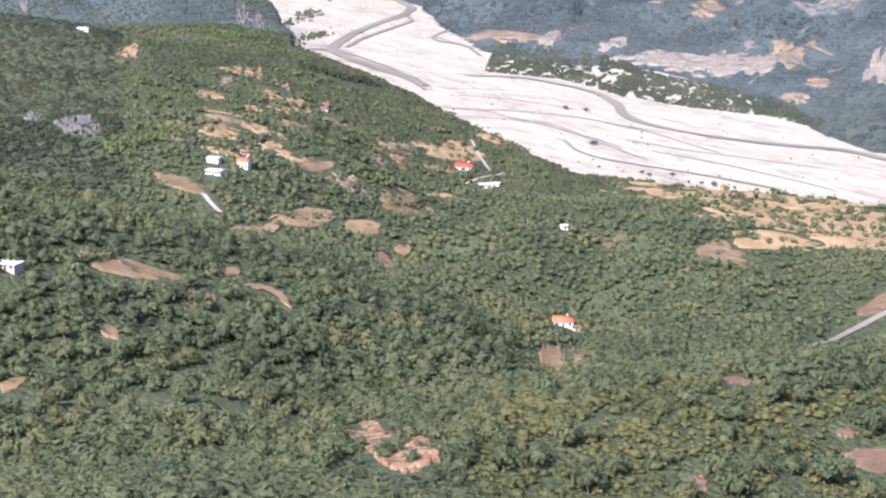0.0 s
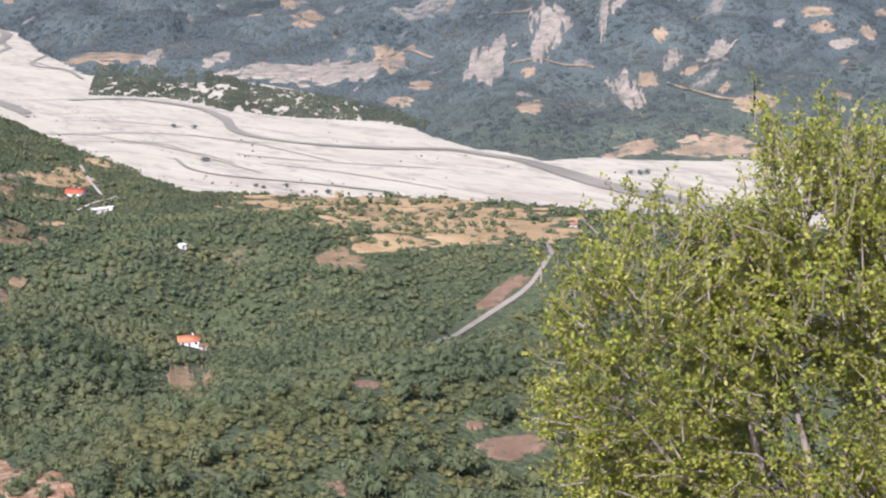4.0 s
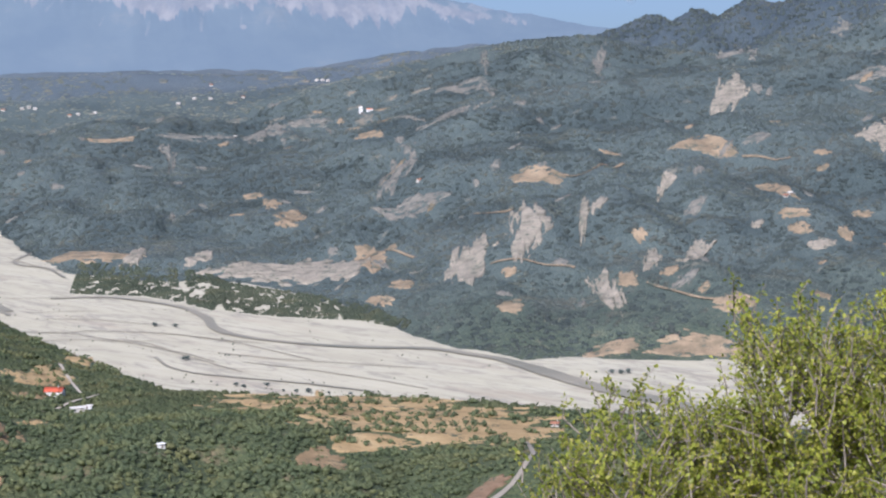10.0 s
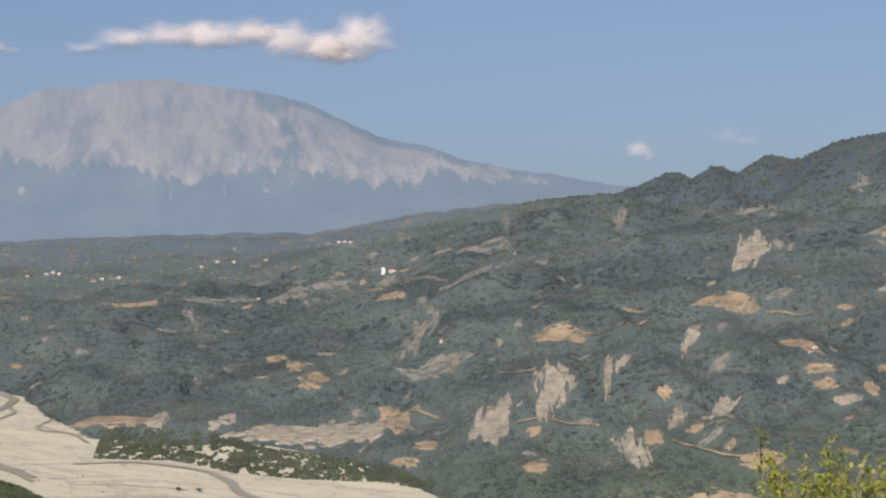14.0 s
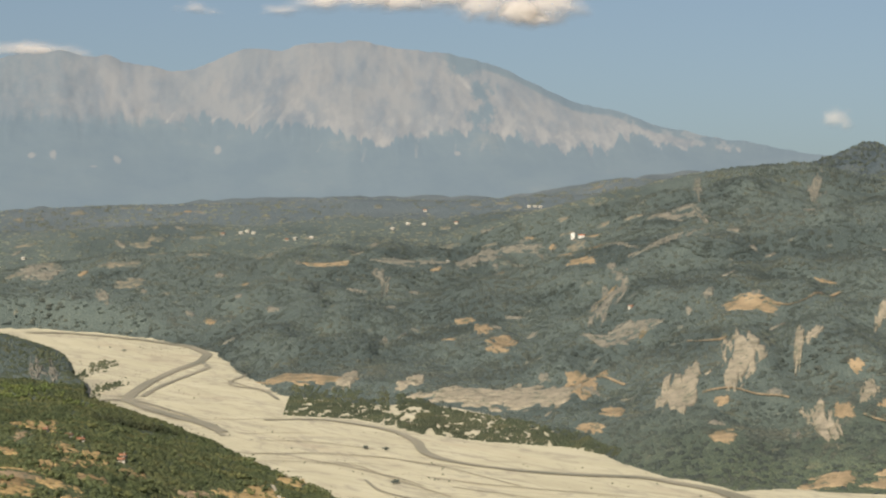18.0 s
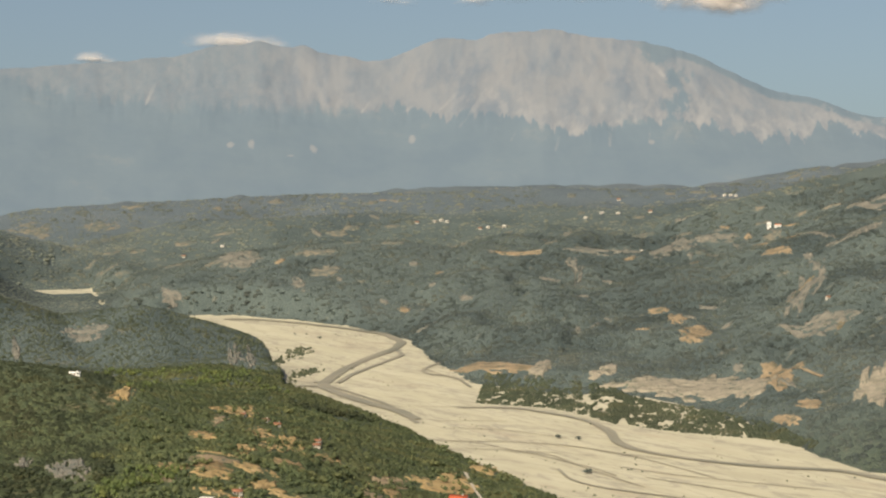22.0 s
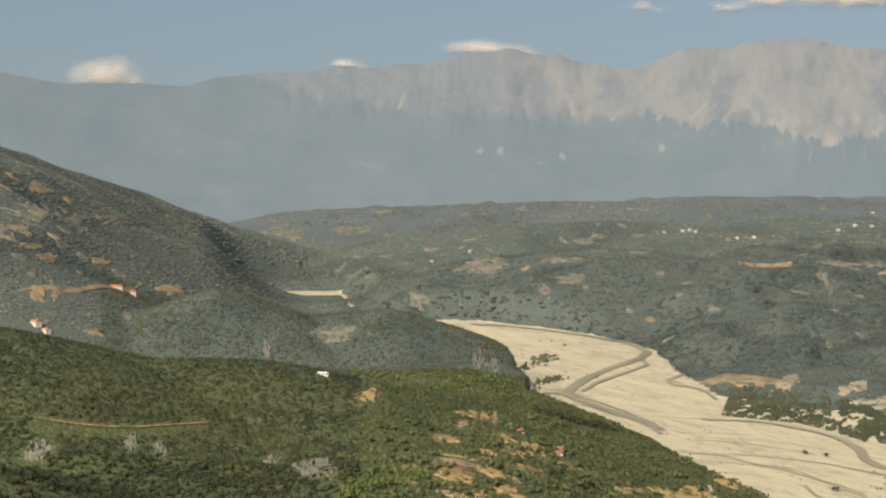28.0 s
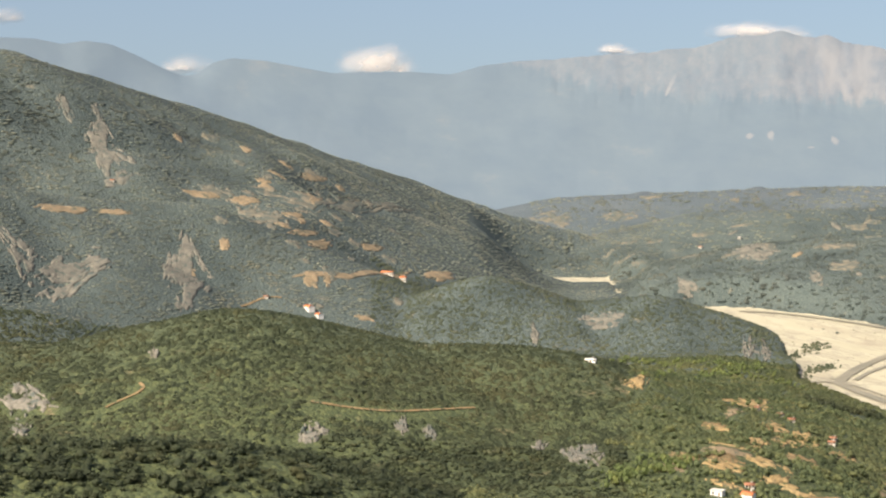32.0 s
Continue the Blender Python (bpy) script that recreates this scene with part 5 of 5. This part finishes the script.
def plant(name, b0, b1, r0, r1, spacing, radius, sprays, bare, material, label, seed, bank=0, spray=0.42, tall=1.0):
    p = spots_in(b0, b1, r0, r1, spacing, seed)
    b, r, near, far = banks(p[:, 0], p[:, 1])
    p = p[(r < near) if bank == 0 else (r > far)]
    p = p[wooded(p, bare, seed)]
    p = p[~in_dips(p[:, 0], p[:, 1]) | (np.arange(len(p)) % 6 == 0)]
    size = radius * (0.48 + 1.25 * np.random.default_rng(seed).uniform(0, 1, len(p)) ** 1.8) * (0.75 + 0.5 * fractal(p[:, 0], p[:, 1], 60, 2, 8))
    scatter(name, p, size, [crown(seed + k, sprays, size=spray) for k in range(6)], material, label, "woods", tall)


plant("oak_wood", -19, -3, 310, 560, 3.9, 2.8, 52, 0.08, LEAF_NEAR, "dense green oak and scrub woodland on the near slopes", 101, 0, 0.3, 0.75)
plant("olive_scrub", -3, 16, 300, 590, 2.8, 2.1, 16, 0.02, LEAF_OLIVE, "low olive-green scrub over the near spur", 131, 0, 0.32, 0.6)
plant("oak_wood", -19, 16, 590, 820, 3.9, 2.8, 34, 0.1, LEAF_NEAR, "dense green oak woodland below the stand", 121, 0, 0.34, 0.85)
plant("oak_wood", -34, -19, 420, 900, 4.3, 2.9, 26, 0.08, LEAF_KNOLL, "dense dark green oaks on the knoll beside the valley", 108, 0, 0.34, 0.65)
plant("oak_wood", -34, -14, 800, 1250, 3.8, 2.4, 5, 0.08, LEAF_KNOLL, "dark green woodland with a few clearings", 102, 0, 0.5, 0.55)
plant("oak_wood", -14, 18, 800, 1250, 3.8, 2.6, 6, 0.13, LEAF_NEAR, "green woodland with clearings on the valley slopes", 112, 0, 0.45, 0.8)
plant("oak_wood", -34, -14, 1250, 2000, 3.2, 2.0, 1, 0.08, LEAF_KNOLL, "dark green woodland over the low hills", 105, 0, 0.85, 0.5)
plant("oak_wood", -14, 20, 1250, 2000, 3.3, 2.2, 1, 0.15, LEAF_VALLEY, "green woodland down to the riverbank", 115, 0, 0.85, 0.65)
plant("maquis_wood", -22, -8, 1990, 2480, 4.0, 2.3, 0, 0.1, LEAF_RIDGE, "dark green woodland on the low ridge by the riverbed", 113, 0, 0.9, 0.35)
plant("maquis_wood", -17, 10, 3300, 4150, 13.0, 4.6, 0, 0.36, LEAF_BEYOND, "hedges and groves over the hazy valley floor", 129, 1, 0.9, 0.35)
# Same maquis as the slopes below, in the haze-tinted leaf colour.
plant("maquis_wood", 10, 24, 3320, 3950, 9.0, 4.0, 0, 0.1, LEAF_FAR, "dark haze-tinted maquis along the crest across the valley", 119, 1, 0.9, 0.6)
plant("maquis_wood", -34, -22, 2000, 2480, 5.2, 3.0, 0, 0.1, LEAF_BEYOND, "haze-tinted grey-green woodland at the foot of the mountain spur", 123, 0, 0.9, 0.2)
plant("maquis_wood", -34, -8, 2480, 3500, 5.4, 3.1, 0, 0.1, LEAF_BEYOND, "haze-tinted grey-green woodland on the farther hills of this bank", 103, 0, 0.9, 0.2)
plant("maquis_wood", -19, -13, 3200, 3700, 7.0, 3.0, 0, 0.1, LEAF_BEYOND, "haze-tinted grey-green woodland on the end of the mountain spur", 109, 1, 0.9, 0.3)
plant("maquis_wood", -14, 24, 1550, 2600, 5.7, 3.0, 0, 0.1, LEAF_FAR, "dark haze-tinted grey-green maquis over the slopes across the river", 104, 1, 0.9, 0.42)
plant("maquis_wood", -18.5, 24, 2600, 3300, 8.0, 4.0, 0, 0.12, LEAF_FAR, "haze-tinted grey-green maquis on the hills beyond the river", 106, 1, 0.9, 0.34)


# ---- the tree beside the stand ----
def make_spray_leaf():
    k = Mat("small_glossy_leaf", 0.42)
    tone = k.steps(k.random(), [(0.0, (0.19, 0.225, 0.028)), (0.45, (0.33, 0.355, 0.044)), (0.85, (0.46, 0.455, 0.07)), (1.0, (0.54, 0.46, 0.13))])
    tone = k.mix(k.steps(k.noise(0.7, 3), [(0.4, 0.0), (0.7, 0.5)]), tone, (0.11, 0.15, 0.03))
    k.colour(tone)
    k.let_through(tone, 0.5)
    return k.m


LEAF = make_spray_leaf()


def build_near_tree():
    rng = np.random.default_rng(77)
    bearing, away = 20.0, 14.0
    cx, cy = polar(bearing, away)
    base = Vector((cx, cy, ground_at(cx, cy)))
    side = Vector((math.cos(radians(bearing)), -math.sin(radians(bearing)), 0))   # to the right as seen from the stand
    deep = Vector((math.sin(radians(bearing)), math.cos(radians(bearing)), 0))
    root = tagged(new("evergreen_oak"), "low bushy evergreen oak with small yellow-green leaves and pale twigs", "tree")
    lobes = [((-0.72, 0.0, 326.05), (0.6, 0.7, 0.9)), ((0.75, 0.0, 324.95), (2.55, 2.2, 2.75)), ((-1.32, -0.2, 325.6), (0.98, 1.15, 1.4)), ((-0.9, 0.1, 323.6), (1.5, 1.3, 1.5)), ((1.3, 0.0, 326.2), (1.6, 1.4, 1.75)), ((-0.1, 0.0, 326.55), (0.68, 0.9, 1.3)), ((1.3, -0.8, 324.0), (2.1, 1.2, 2.0))]
    heart = base + Vector((0, 0, 1.0))
    tv, tf = tube([base - Vector((0, 0, 0.4)), base + Vector((0.05, 0, 0.5)), heart, heart + Vector((0.1, 0.05, 0.7))], [0.2, 0.16, 0.13, 0.11], 10)
    part_of("trunk", tv, tf, BARK, root, "grey furrowed trunk")
    twv, twf, starts, ends, bends, outs, nb = [], [], [], [], [], [], 0
    low = base.z - 0.3
    tips = []
    for c, r in lobes:
        share = int(6500 * (r[0] * r[1] * r[2]) ** (2 / 3) / 16)
        for _ in range(share):
            d = Vector(rng.normal(0, 1, 3)).normalized()
            k = rng.uniform(0.62, 1.0) ** 0.6 * (0.80 + 0.42 * (noise.noise(d * 2.4 + Vector(c)) + 0.3))
            tips.append(((base.x, base.y, 0), Vector((c[0] + d.x * r[0] * k, c[1] + d.y * r[1] * k, c[2] + d.z * r[2] * k)), d))
    for k in range(16):
        o, p, d = tips[int(rng.integers(0, len(tips)))]
        goal = Vector((base.x, base.y, 0)) + side * p.x * 0.8 + deep * p.y * 0.8 + Vector((0, 0, max(p.z, 323.5)))
        mid = heart.lerp(goal, 0.5) + Vector(rng.normal(0, 0.12, 3)) + Vector((0, 0, 0.15))
        lv, lf = tube([heart + Vector(rng.normal(0, 0.03, 3)), heart.lerp(mid, 0.5), mid, goal], [0.07, 0.055, 0.035, 0.01], 6)
        part_of("limb", lv, lf, TWIG, root)
    for o, p, d in tips:
        at = Vector((base.x, base.y, 0)) + side * p.x + deep * p.y + Vector((0, 0, p.z))
        if at.z < low + 0.15 or at.z < 321.8:
            continue
        out = (side * d.x + deep * d.y + Vector((0, 0, d.z + 0.75)) + Vector(rng.normal(0, 0.35, 3))).normalized()
        length = rng.uniform(0.22, 0.5)
        bend = Vector(rng.normal(0, 0.06, 3))
        start = at - out * length * 0.9
        twig = [start, start.lerp(at, 0.5) + bend, at + out * length * 0.15]
        tv, tf = tube(twig, [0.009, 0.007, 0.003], 3)
        twv.append(tv)
        twf.append(tf + nb)
        nb += len(tv)
        starts.append(start[:])
        ends.append(twig[2][:])
        bends.append(bend[:])
        outs.append(out[:])
    per = 32
    n = len(starts) * per
    a, b, bend, out = (np.repeat(np.array(q), per, axis=0) for q in (starts, ends, bends, outs))
    f = rng.uniform(0.12, 1.0, (n, 1))
    q = a + (b - a) * f + bend * (1 - np.abs(2 * f - 1)) + rng.normal(0, 0.024, (n, 3))
    along = out * 0.6 + rng.normal(0, 0.7, (n, 3))
    along /= np.linalg.norm(along, axis=1)[:, None]
    face = np.array([0, 0, 1.0]) + rng.normal(0, 0.6, (n, 3))
    wide = np.cross(along, face)
    wide /= np.linalg.norm(wide, axis=1)[:, None]
    sag = np.cross(along, wide) * 0.006
    ll, ww = rng.uniform(0.028, 0.054, (n, 1)), rng.uniform(0.009, 0.018, (n, 1))
    leaves = np.stack([q, q + along * ll * 0.5 + wide * ww - sag, q + along * ll, q + along * ll * 0.5 - wide * ww - sag], 1).reshape(-1, 3)
    k4 = np.arange(n)[:, None] * 4
    faces = np.stack([k4 + [0, 1, 2], k4 + [0, 2, 3]], 1).reshape(-1, 3)
    tagged(part_of("branchwork", np.vstack(twv), np.vstack(twf), TWIG, root, "thin grey-brown twigs"), kind="stuff")
    tagged(part_of("foliage", leaves, faces, LEAF, root, "small glossy yellow-green leaves"), kind="stuff")


build_near_tree()


# ---- trees that stand out of the woods ----
def tree_model(name, seed, sprays, material, label, tall=1.0, wide=3.6, group=""):
    root = tagged(new(name), label, "tree", group)
    tv, tf = tube([(0, 0, -1.0), (0.1, 0, 1.2), (0.0, 0.1, 2.6)], [0.28, 0.2, 0.12], 6)
    part_of("trunk", tv, tf, BARK, root)
    cv, cf = crown(seed, sprays, 2, size=0.3)
    part_of("crown", cv * [wide, wide, wide * tall] + [0, 0, 0.5], cf, material, root)
    return root


def set_out(model, spots, low=0.7, high=1.25, seed=1):
    rng = random.Random(seed)
    for k, (x, y) in enumerate(spots):
        m = pose(x, y, ground_at(x, y), 0, 0, rng.uniform(0, 360)) @ Matrix.Scale(rng.uniform(low, high), 4)
        if k == 0:
            model.matrix_basis = m
        else:
            c = copy_thing(model, m)
            c.scale = m.to_scale()


def build_lone_trees():
    p = spots_in(-18, 12, 470, 640, 13, 301)
    p = p[wooded(p, 0.3, 101)][:240]
    for k in range(4):
        model = tree_model("oak_tree", 400 + k, 150, LEAF_NEAR, "round-crowned green oak in the hillside woods", 0.95 + 0.1 * k, 3.4, "oaks on the near slope")
        set_out(model, p[k::4].tolist(), 0.7, 1.3, k)
    model = tree_model("poplar_tree", 500, 130, LEAF_POPLAR, "slim upright poplar above the clearing", 4.2, 1.5, "poplars by the clearing")
    set_out(model, [(-40, 752), (-36, 757), (-31, 754), (-28, 760), (-23, 756), (-44, 758)], 0.8, 1.1, 9)
    model = tree_model("river_bush", 520, 60, LEAF_FAR, "dark bush alone on the pale gravel bed", 0.8, 3.6, "bushes on the gravel")
    set_out(model, [(14, 1624), (17, 1626), (-12, 1792), (61, 1503), (80, 1506), (92, 1483), (102, 1480), (55, 1510), (145, 1464), (112, 1476), (128, 1470), (-386, 2586), (-370, 2585), (-345, 2541),
                    (-11, 1798), (8, 1783), (379, 1507), (372, 1512), (386, 1510), (160, 1902)], 0.5, 1.0, 5)


build_lone_trees()
bush = tree_model("holm_oak_bush", 540, 420, LEAF_OLIVE, "dark olive holm oak bush on the slope below", 1.0, 2.0, "bushes below the stand")
set_out(bush, [(7.9, 61.5), (10.5, 60.9)], 0.9, 1.1, 3)


def build_hedges():
    """Bushes in rows along the banks between the terrace fields."""
    rng = np.random.default_rng(83)
    x, y = rng.uniform(75, 235, 900), rng.uniform(1090, 1380, 900)
    rows = np.abs(((y + 0.12 * x + 14 * fractal(x, y, 50, 2, 3)) / 34) % 1 - 0.5) * 34
    b, r, near, far = banks(x, y)
    pick = (rows < 6.5) & (r < near - 20) & (fractal(x, y, 24, 2, 19) > 0.42)
    p = np.stack([x, y], -1)[pick]
    x, y = rng.uniform(-330, -20, 2200), rng.uniform(1240, 1600, 2200)
    rows = np.abs(((y + 0.1 * x + 20 * fractal(x, y, 60, 2, 3)) / 30) % 1 - 0.5) * 30
    b, r, near, far = banks(x, y)
    pick = (rows < 7) & (r < near - 20) & (fractal(x, y, 24, 2, 19) > 0.4)
    p = np.concatenate([p, np.stack([x, y], -1)[pick]])
    scatter("hedge", p, rng.uniform(1.6, 4.0, len(p)), [crown(660 + k, 10, size=0.6) for k in range(4)], LEAF_NEAR, "dark green bushes along the terrace banks", "hedge")


build_hedges()


def build_bar():
    """Shrubs over the gravel bar below the far cliffs, with pale gravel between, and tufts over the open bed."""
    near = np.array([(-102, 2006), (-61, 1992), (-20, 1976), (21, 1924), (43, 1879), (56, 1895), (60, 1878), (92, 1844), (135, 1821), (188, 1796), (226, 1743)], float)
    far = np.array([(-100, 2145), (-65, 2130), (-20, 2103), (23, 2086), (48, 2073), (61, 2049), (71, 2028), (111, 1982), (156, 1938), (201, 1861), (232, 1751)], float)
    rng = np.random.default_rng(61)
    n = 15000
    k, q = rng.uniform(0, len(near) - 1.001, n), rng.uniform(-0.03, 1.1, n)
    i = k.astype(int)
    t = (k - i)[:, None]
    p = (near[i] + (near[i + 1] - near[i]) * t) * (1 - q[:, None]) + (far[i] + (far[i + 1] - far[i]) * t) * q[:, None]
    open_gravel = 0.34 + 0.2 * np.exp(-((k - 3.6) / 1.1) ** 2) + 0.08 * (q < 0.35) * (k < 3)
    thick = fractal(p[:, 0], p[:, 1] * 0.45, 9, 3, 14)
    p = p[(thick > open_gravel) & (rng.random(n) < 0.9)]
    scatter("bar_scrub", p, rng.uniform(0.8, 2.3, len(p)), [crown(620 + k, 0) for k in range(6)], LEAF_RIDGE, "grey-green willow scrub over a pale gravel bar", "scrub", 0.9)
    p = spots_in(-14, 14, 1300, 2880, 19, 63)
    b, r, n, f = banks(p[:, 0], p[:, 1])
    p = p[(r > n + 8) & (r < f - 8) & (fractal(p[:, 0] + p[:, 1], (p[:, 1] - p[:, 0]) * 0.4, 60, 3, 23) > 0.56)]
    scatter("gravel_scrub", p, rng.uniform(0.35, 1.3, len(p)) ** 1.5, [crown(640 + k, 0) for k in range(4)], LEAF_RIDGE, "small dark tufts scattered over the gravel bed", "scrub", 0.8)
    bank = np.array([(-390, 2146), (-362, 2179), (-366, 2422), (-344, 2393)], float)
    low = np.array([(-300, 1855), (-333, 2207), (-307, 2235)], float)
    for line, count, spread in ((bank, 240, 26), (low, 150, 16)):
        k = rng.uniform(0, len(line) - 1.001, count)
        i = k.astype(int)
        p = line[i] + (line[i + 1] - line[i]) * (k - i)[:, None] + rng.normal(0, 1, (count, 2)) * [4, spread]
        scatter("bar_scrub", p, rng.uniform(1.2, 2.8, count), [crown(650 + k, 0) for k in range(4)], LEAF_RIDGE, "strip of green scrub along the edge of the gravel", "scrub", 0.8)


build_bar()


def build_valley_trees():
    """Fresh green trees in belts over the valley floor, and a dark row along the edge of the gravel."""
    rng = np.random.default_rng(97)
    belts = [[(-490, 1893), (-424, 1856), (-359, 1825), (-316, 1833)], [(-347, 1458), (-368, 1786), (-322, 1774), (-275, 1752)], [(-272, 1046), (-259, 1074), (-243, 1095)]]
    for line, spread, material, label in [(b, 16, LEAF_FRESH, "belt of fresh green trees on the valley floor") for b in belts] + [
            ([(-253, 1662), (-228, 1641), (-203, 1639), (-185, 1653)], 5, LEAF_KNOLL, "row of dark trees along the edge of the gravel")]:
        line = np.array(line, float)
        k = rng.uniform(0, len(line) - 1.001, 120)
        i = k.astype(int)
        p = line[i] + (line[i + 1] - line[i]) * (k - i)[:, None] + rng.normal(0, 1, (120, 2)) * [5, spread]
        scatter("valley_trees", p, rng.uniform(1.8, 3.6, 120), [crown(680 + q, 10, size=0.5) for q in range(4)], material, label, "trees", 1.1)


build_valley_trees()


# ---- clouds over the range ----
def make_cloud():
    k = Mat("cloud_vapour", 1.0)
    k.colour((0.45, 0.385, 0.33))
    # Slight warm emission, an added glow in place of light scattered inside.
    k.p.inputs["Emission Color"].default_value = (1.0, 0.93, 0.86, 1)
    k.p.inputs["Emission Strength"].default_value = 0.1
    soft = k.math("ADD", k.attribute("soft"), k.math("MULTIPLY", k.math("SUBTRACT", k.noise(60, 6, 0.58, (1.3, 1.3, 1)), 0.5), 1.1))
    alpha = k.steps(soft, [(0.1, 0.0), (1.3, 0.72)], "EASE")
    k.link(alpha, k.p.inputs["Alpha"])
    return k.m


CLOUD = make_cloud()


def cloud(puffs, label):
    """A soft bank of vapour far behind the range: puffs of bearing, height, breadth and depth in degrees, seed, density."""
    far, segs, rings = 4860.0, 36, 12
    ang = np.arange(segs) * 2 * np.pi / segs
    k = np.linspace(0.02, 1, rings)[:, None]
    idx = np.arange(rings * segs).reshape(rings, segs)
    nxt = np.roll(idx, -1, axis=1)
    quads = np.stack([idx[:-1], nxt[:-1], nxt[1:], idx[1:]], -1).reshape(-1, 4)
    verts, faces, softs = [], [], []
    for n, (bearing, lift, wide, tall, seed, thick) in enumerate(puffs):
        x, y = polar(bearing, far + 12 * n)
        puff = 0.75 + 0.5 * fractal(np.cos(ang) * 2 + seed, np.sin(ang) * 2, 0.9, 3, seed)
        u = k * puff * np.cos(ang) * far * math.tan(radians(wide))
        v = k * puff * np.sin(ang) * far * math.tan(radians(tall)) * np.where(np.sin(ang) < 0, 0.7, 1.0)
        deep = (1 - k ** 2) * 40 * (1 + 0 * ang)
        c, s = math.cos(radians(-bearing)), math.sin(radians(-bearing))
        px, py = x + u * c + deep * s, y + u * s - deep * c
        verts.append(np.stack([px, py, 330 + far * math.tan(radians(lift)) + v], -1).reshape(-1, 3))
        faces.append(quads + n * rings * segs)
        softs.append(np.repeat((1 - np.linspace(0, 1, rings)) * 1.15 * thick, segs))
    me = mesh_of("cloud", np.vstack(verts), np.vstack(faces), CLOUD)
    me.attributes.new("soft", "FLOAT", "POINT").data.foreach_set("value", np.concatenate(softs).astype(np.float32))
    tagged(new("cloud", me), label, "cloud", kind="structure")


cloud([(-2.9, 2.95, 1.0, 0.4, 1, 0.6), (-1.7, 3.2, 1.3, 0.6, 2, 0.7), (-0.4, 3.3, 1.4, 0.7, 3, 0.8), (0.9, 3.25, 1.4, 0.7, 4, 0.85), (2.1, 3.4, 1.3, 0.8, 5, 0.8),
       (3.2, 3.15, 1.4, 0.9, 6, 0.95), (4.3, 2.95, 1.2, 0.8, 7, 1.0), (5.4, 3.2, 1.3, 1.0, 8, 1.0), (4.9, 2.75, 1.0, 0.6, 9, 0.9)], "broad soft pinkish-white cloud bank above the range")
for bearing, lift, wide, tall, seed, thick in ((-10.2, 1.75, 1.7, 0.5, 4, 0.8), (-14.4, 1.25, 0.8, 0.3, 5, 0.7), (-21.7, 0.85, 1.4, 0.8, 6, 0.9), (-27.4, 0.85, 1.2, 0.5, 7, 0.6),
                                               (-33.0, 2.4, 0.9, 0.35, 8, 0.5), (13.9, -0.4, 0.6, 0.6, 9, 0.5), (16.6, 0.0, 0.9, 0.5, 11, 0.4), (-5.5, 3.0, 1.0, 0.4, 12, 0.5)):
    cloud([(bearing, lift, wide, tall, seed, thick), (bearing + wide * 0.5, lift - tall * 0.25, wide * 0.7, tall * 0.7, seed + 20, thick * 0.8)], "small soft cloud over the mountain range")
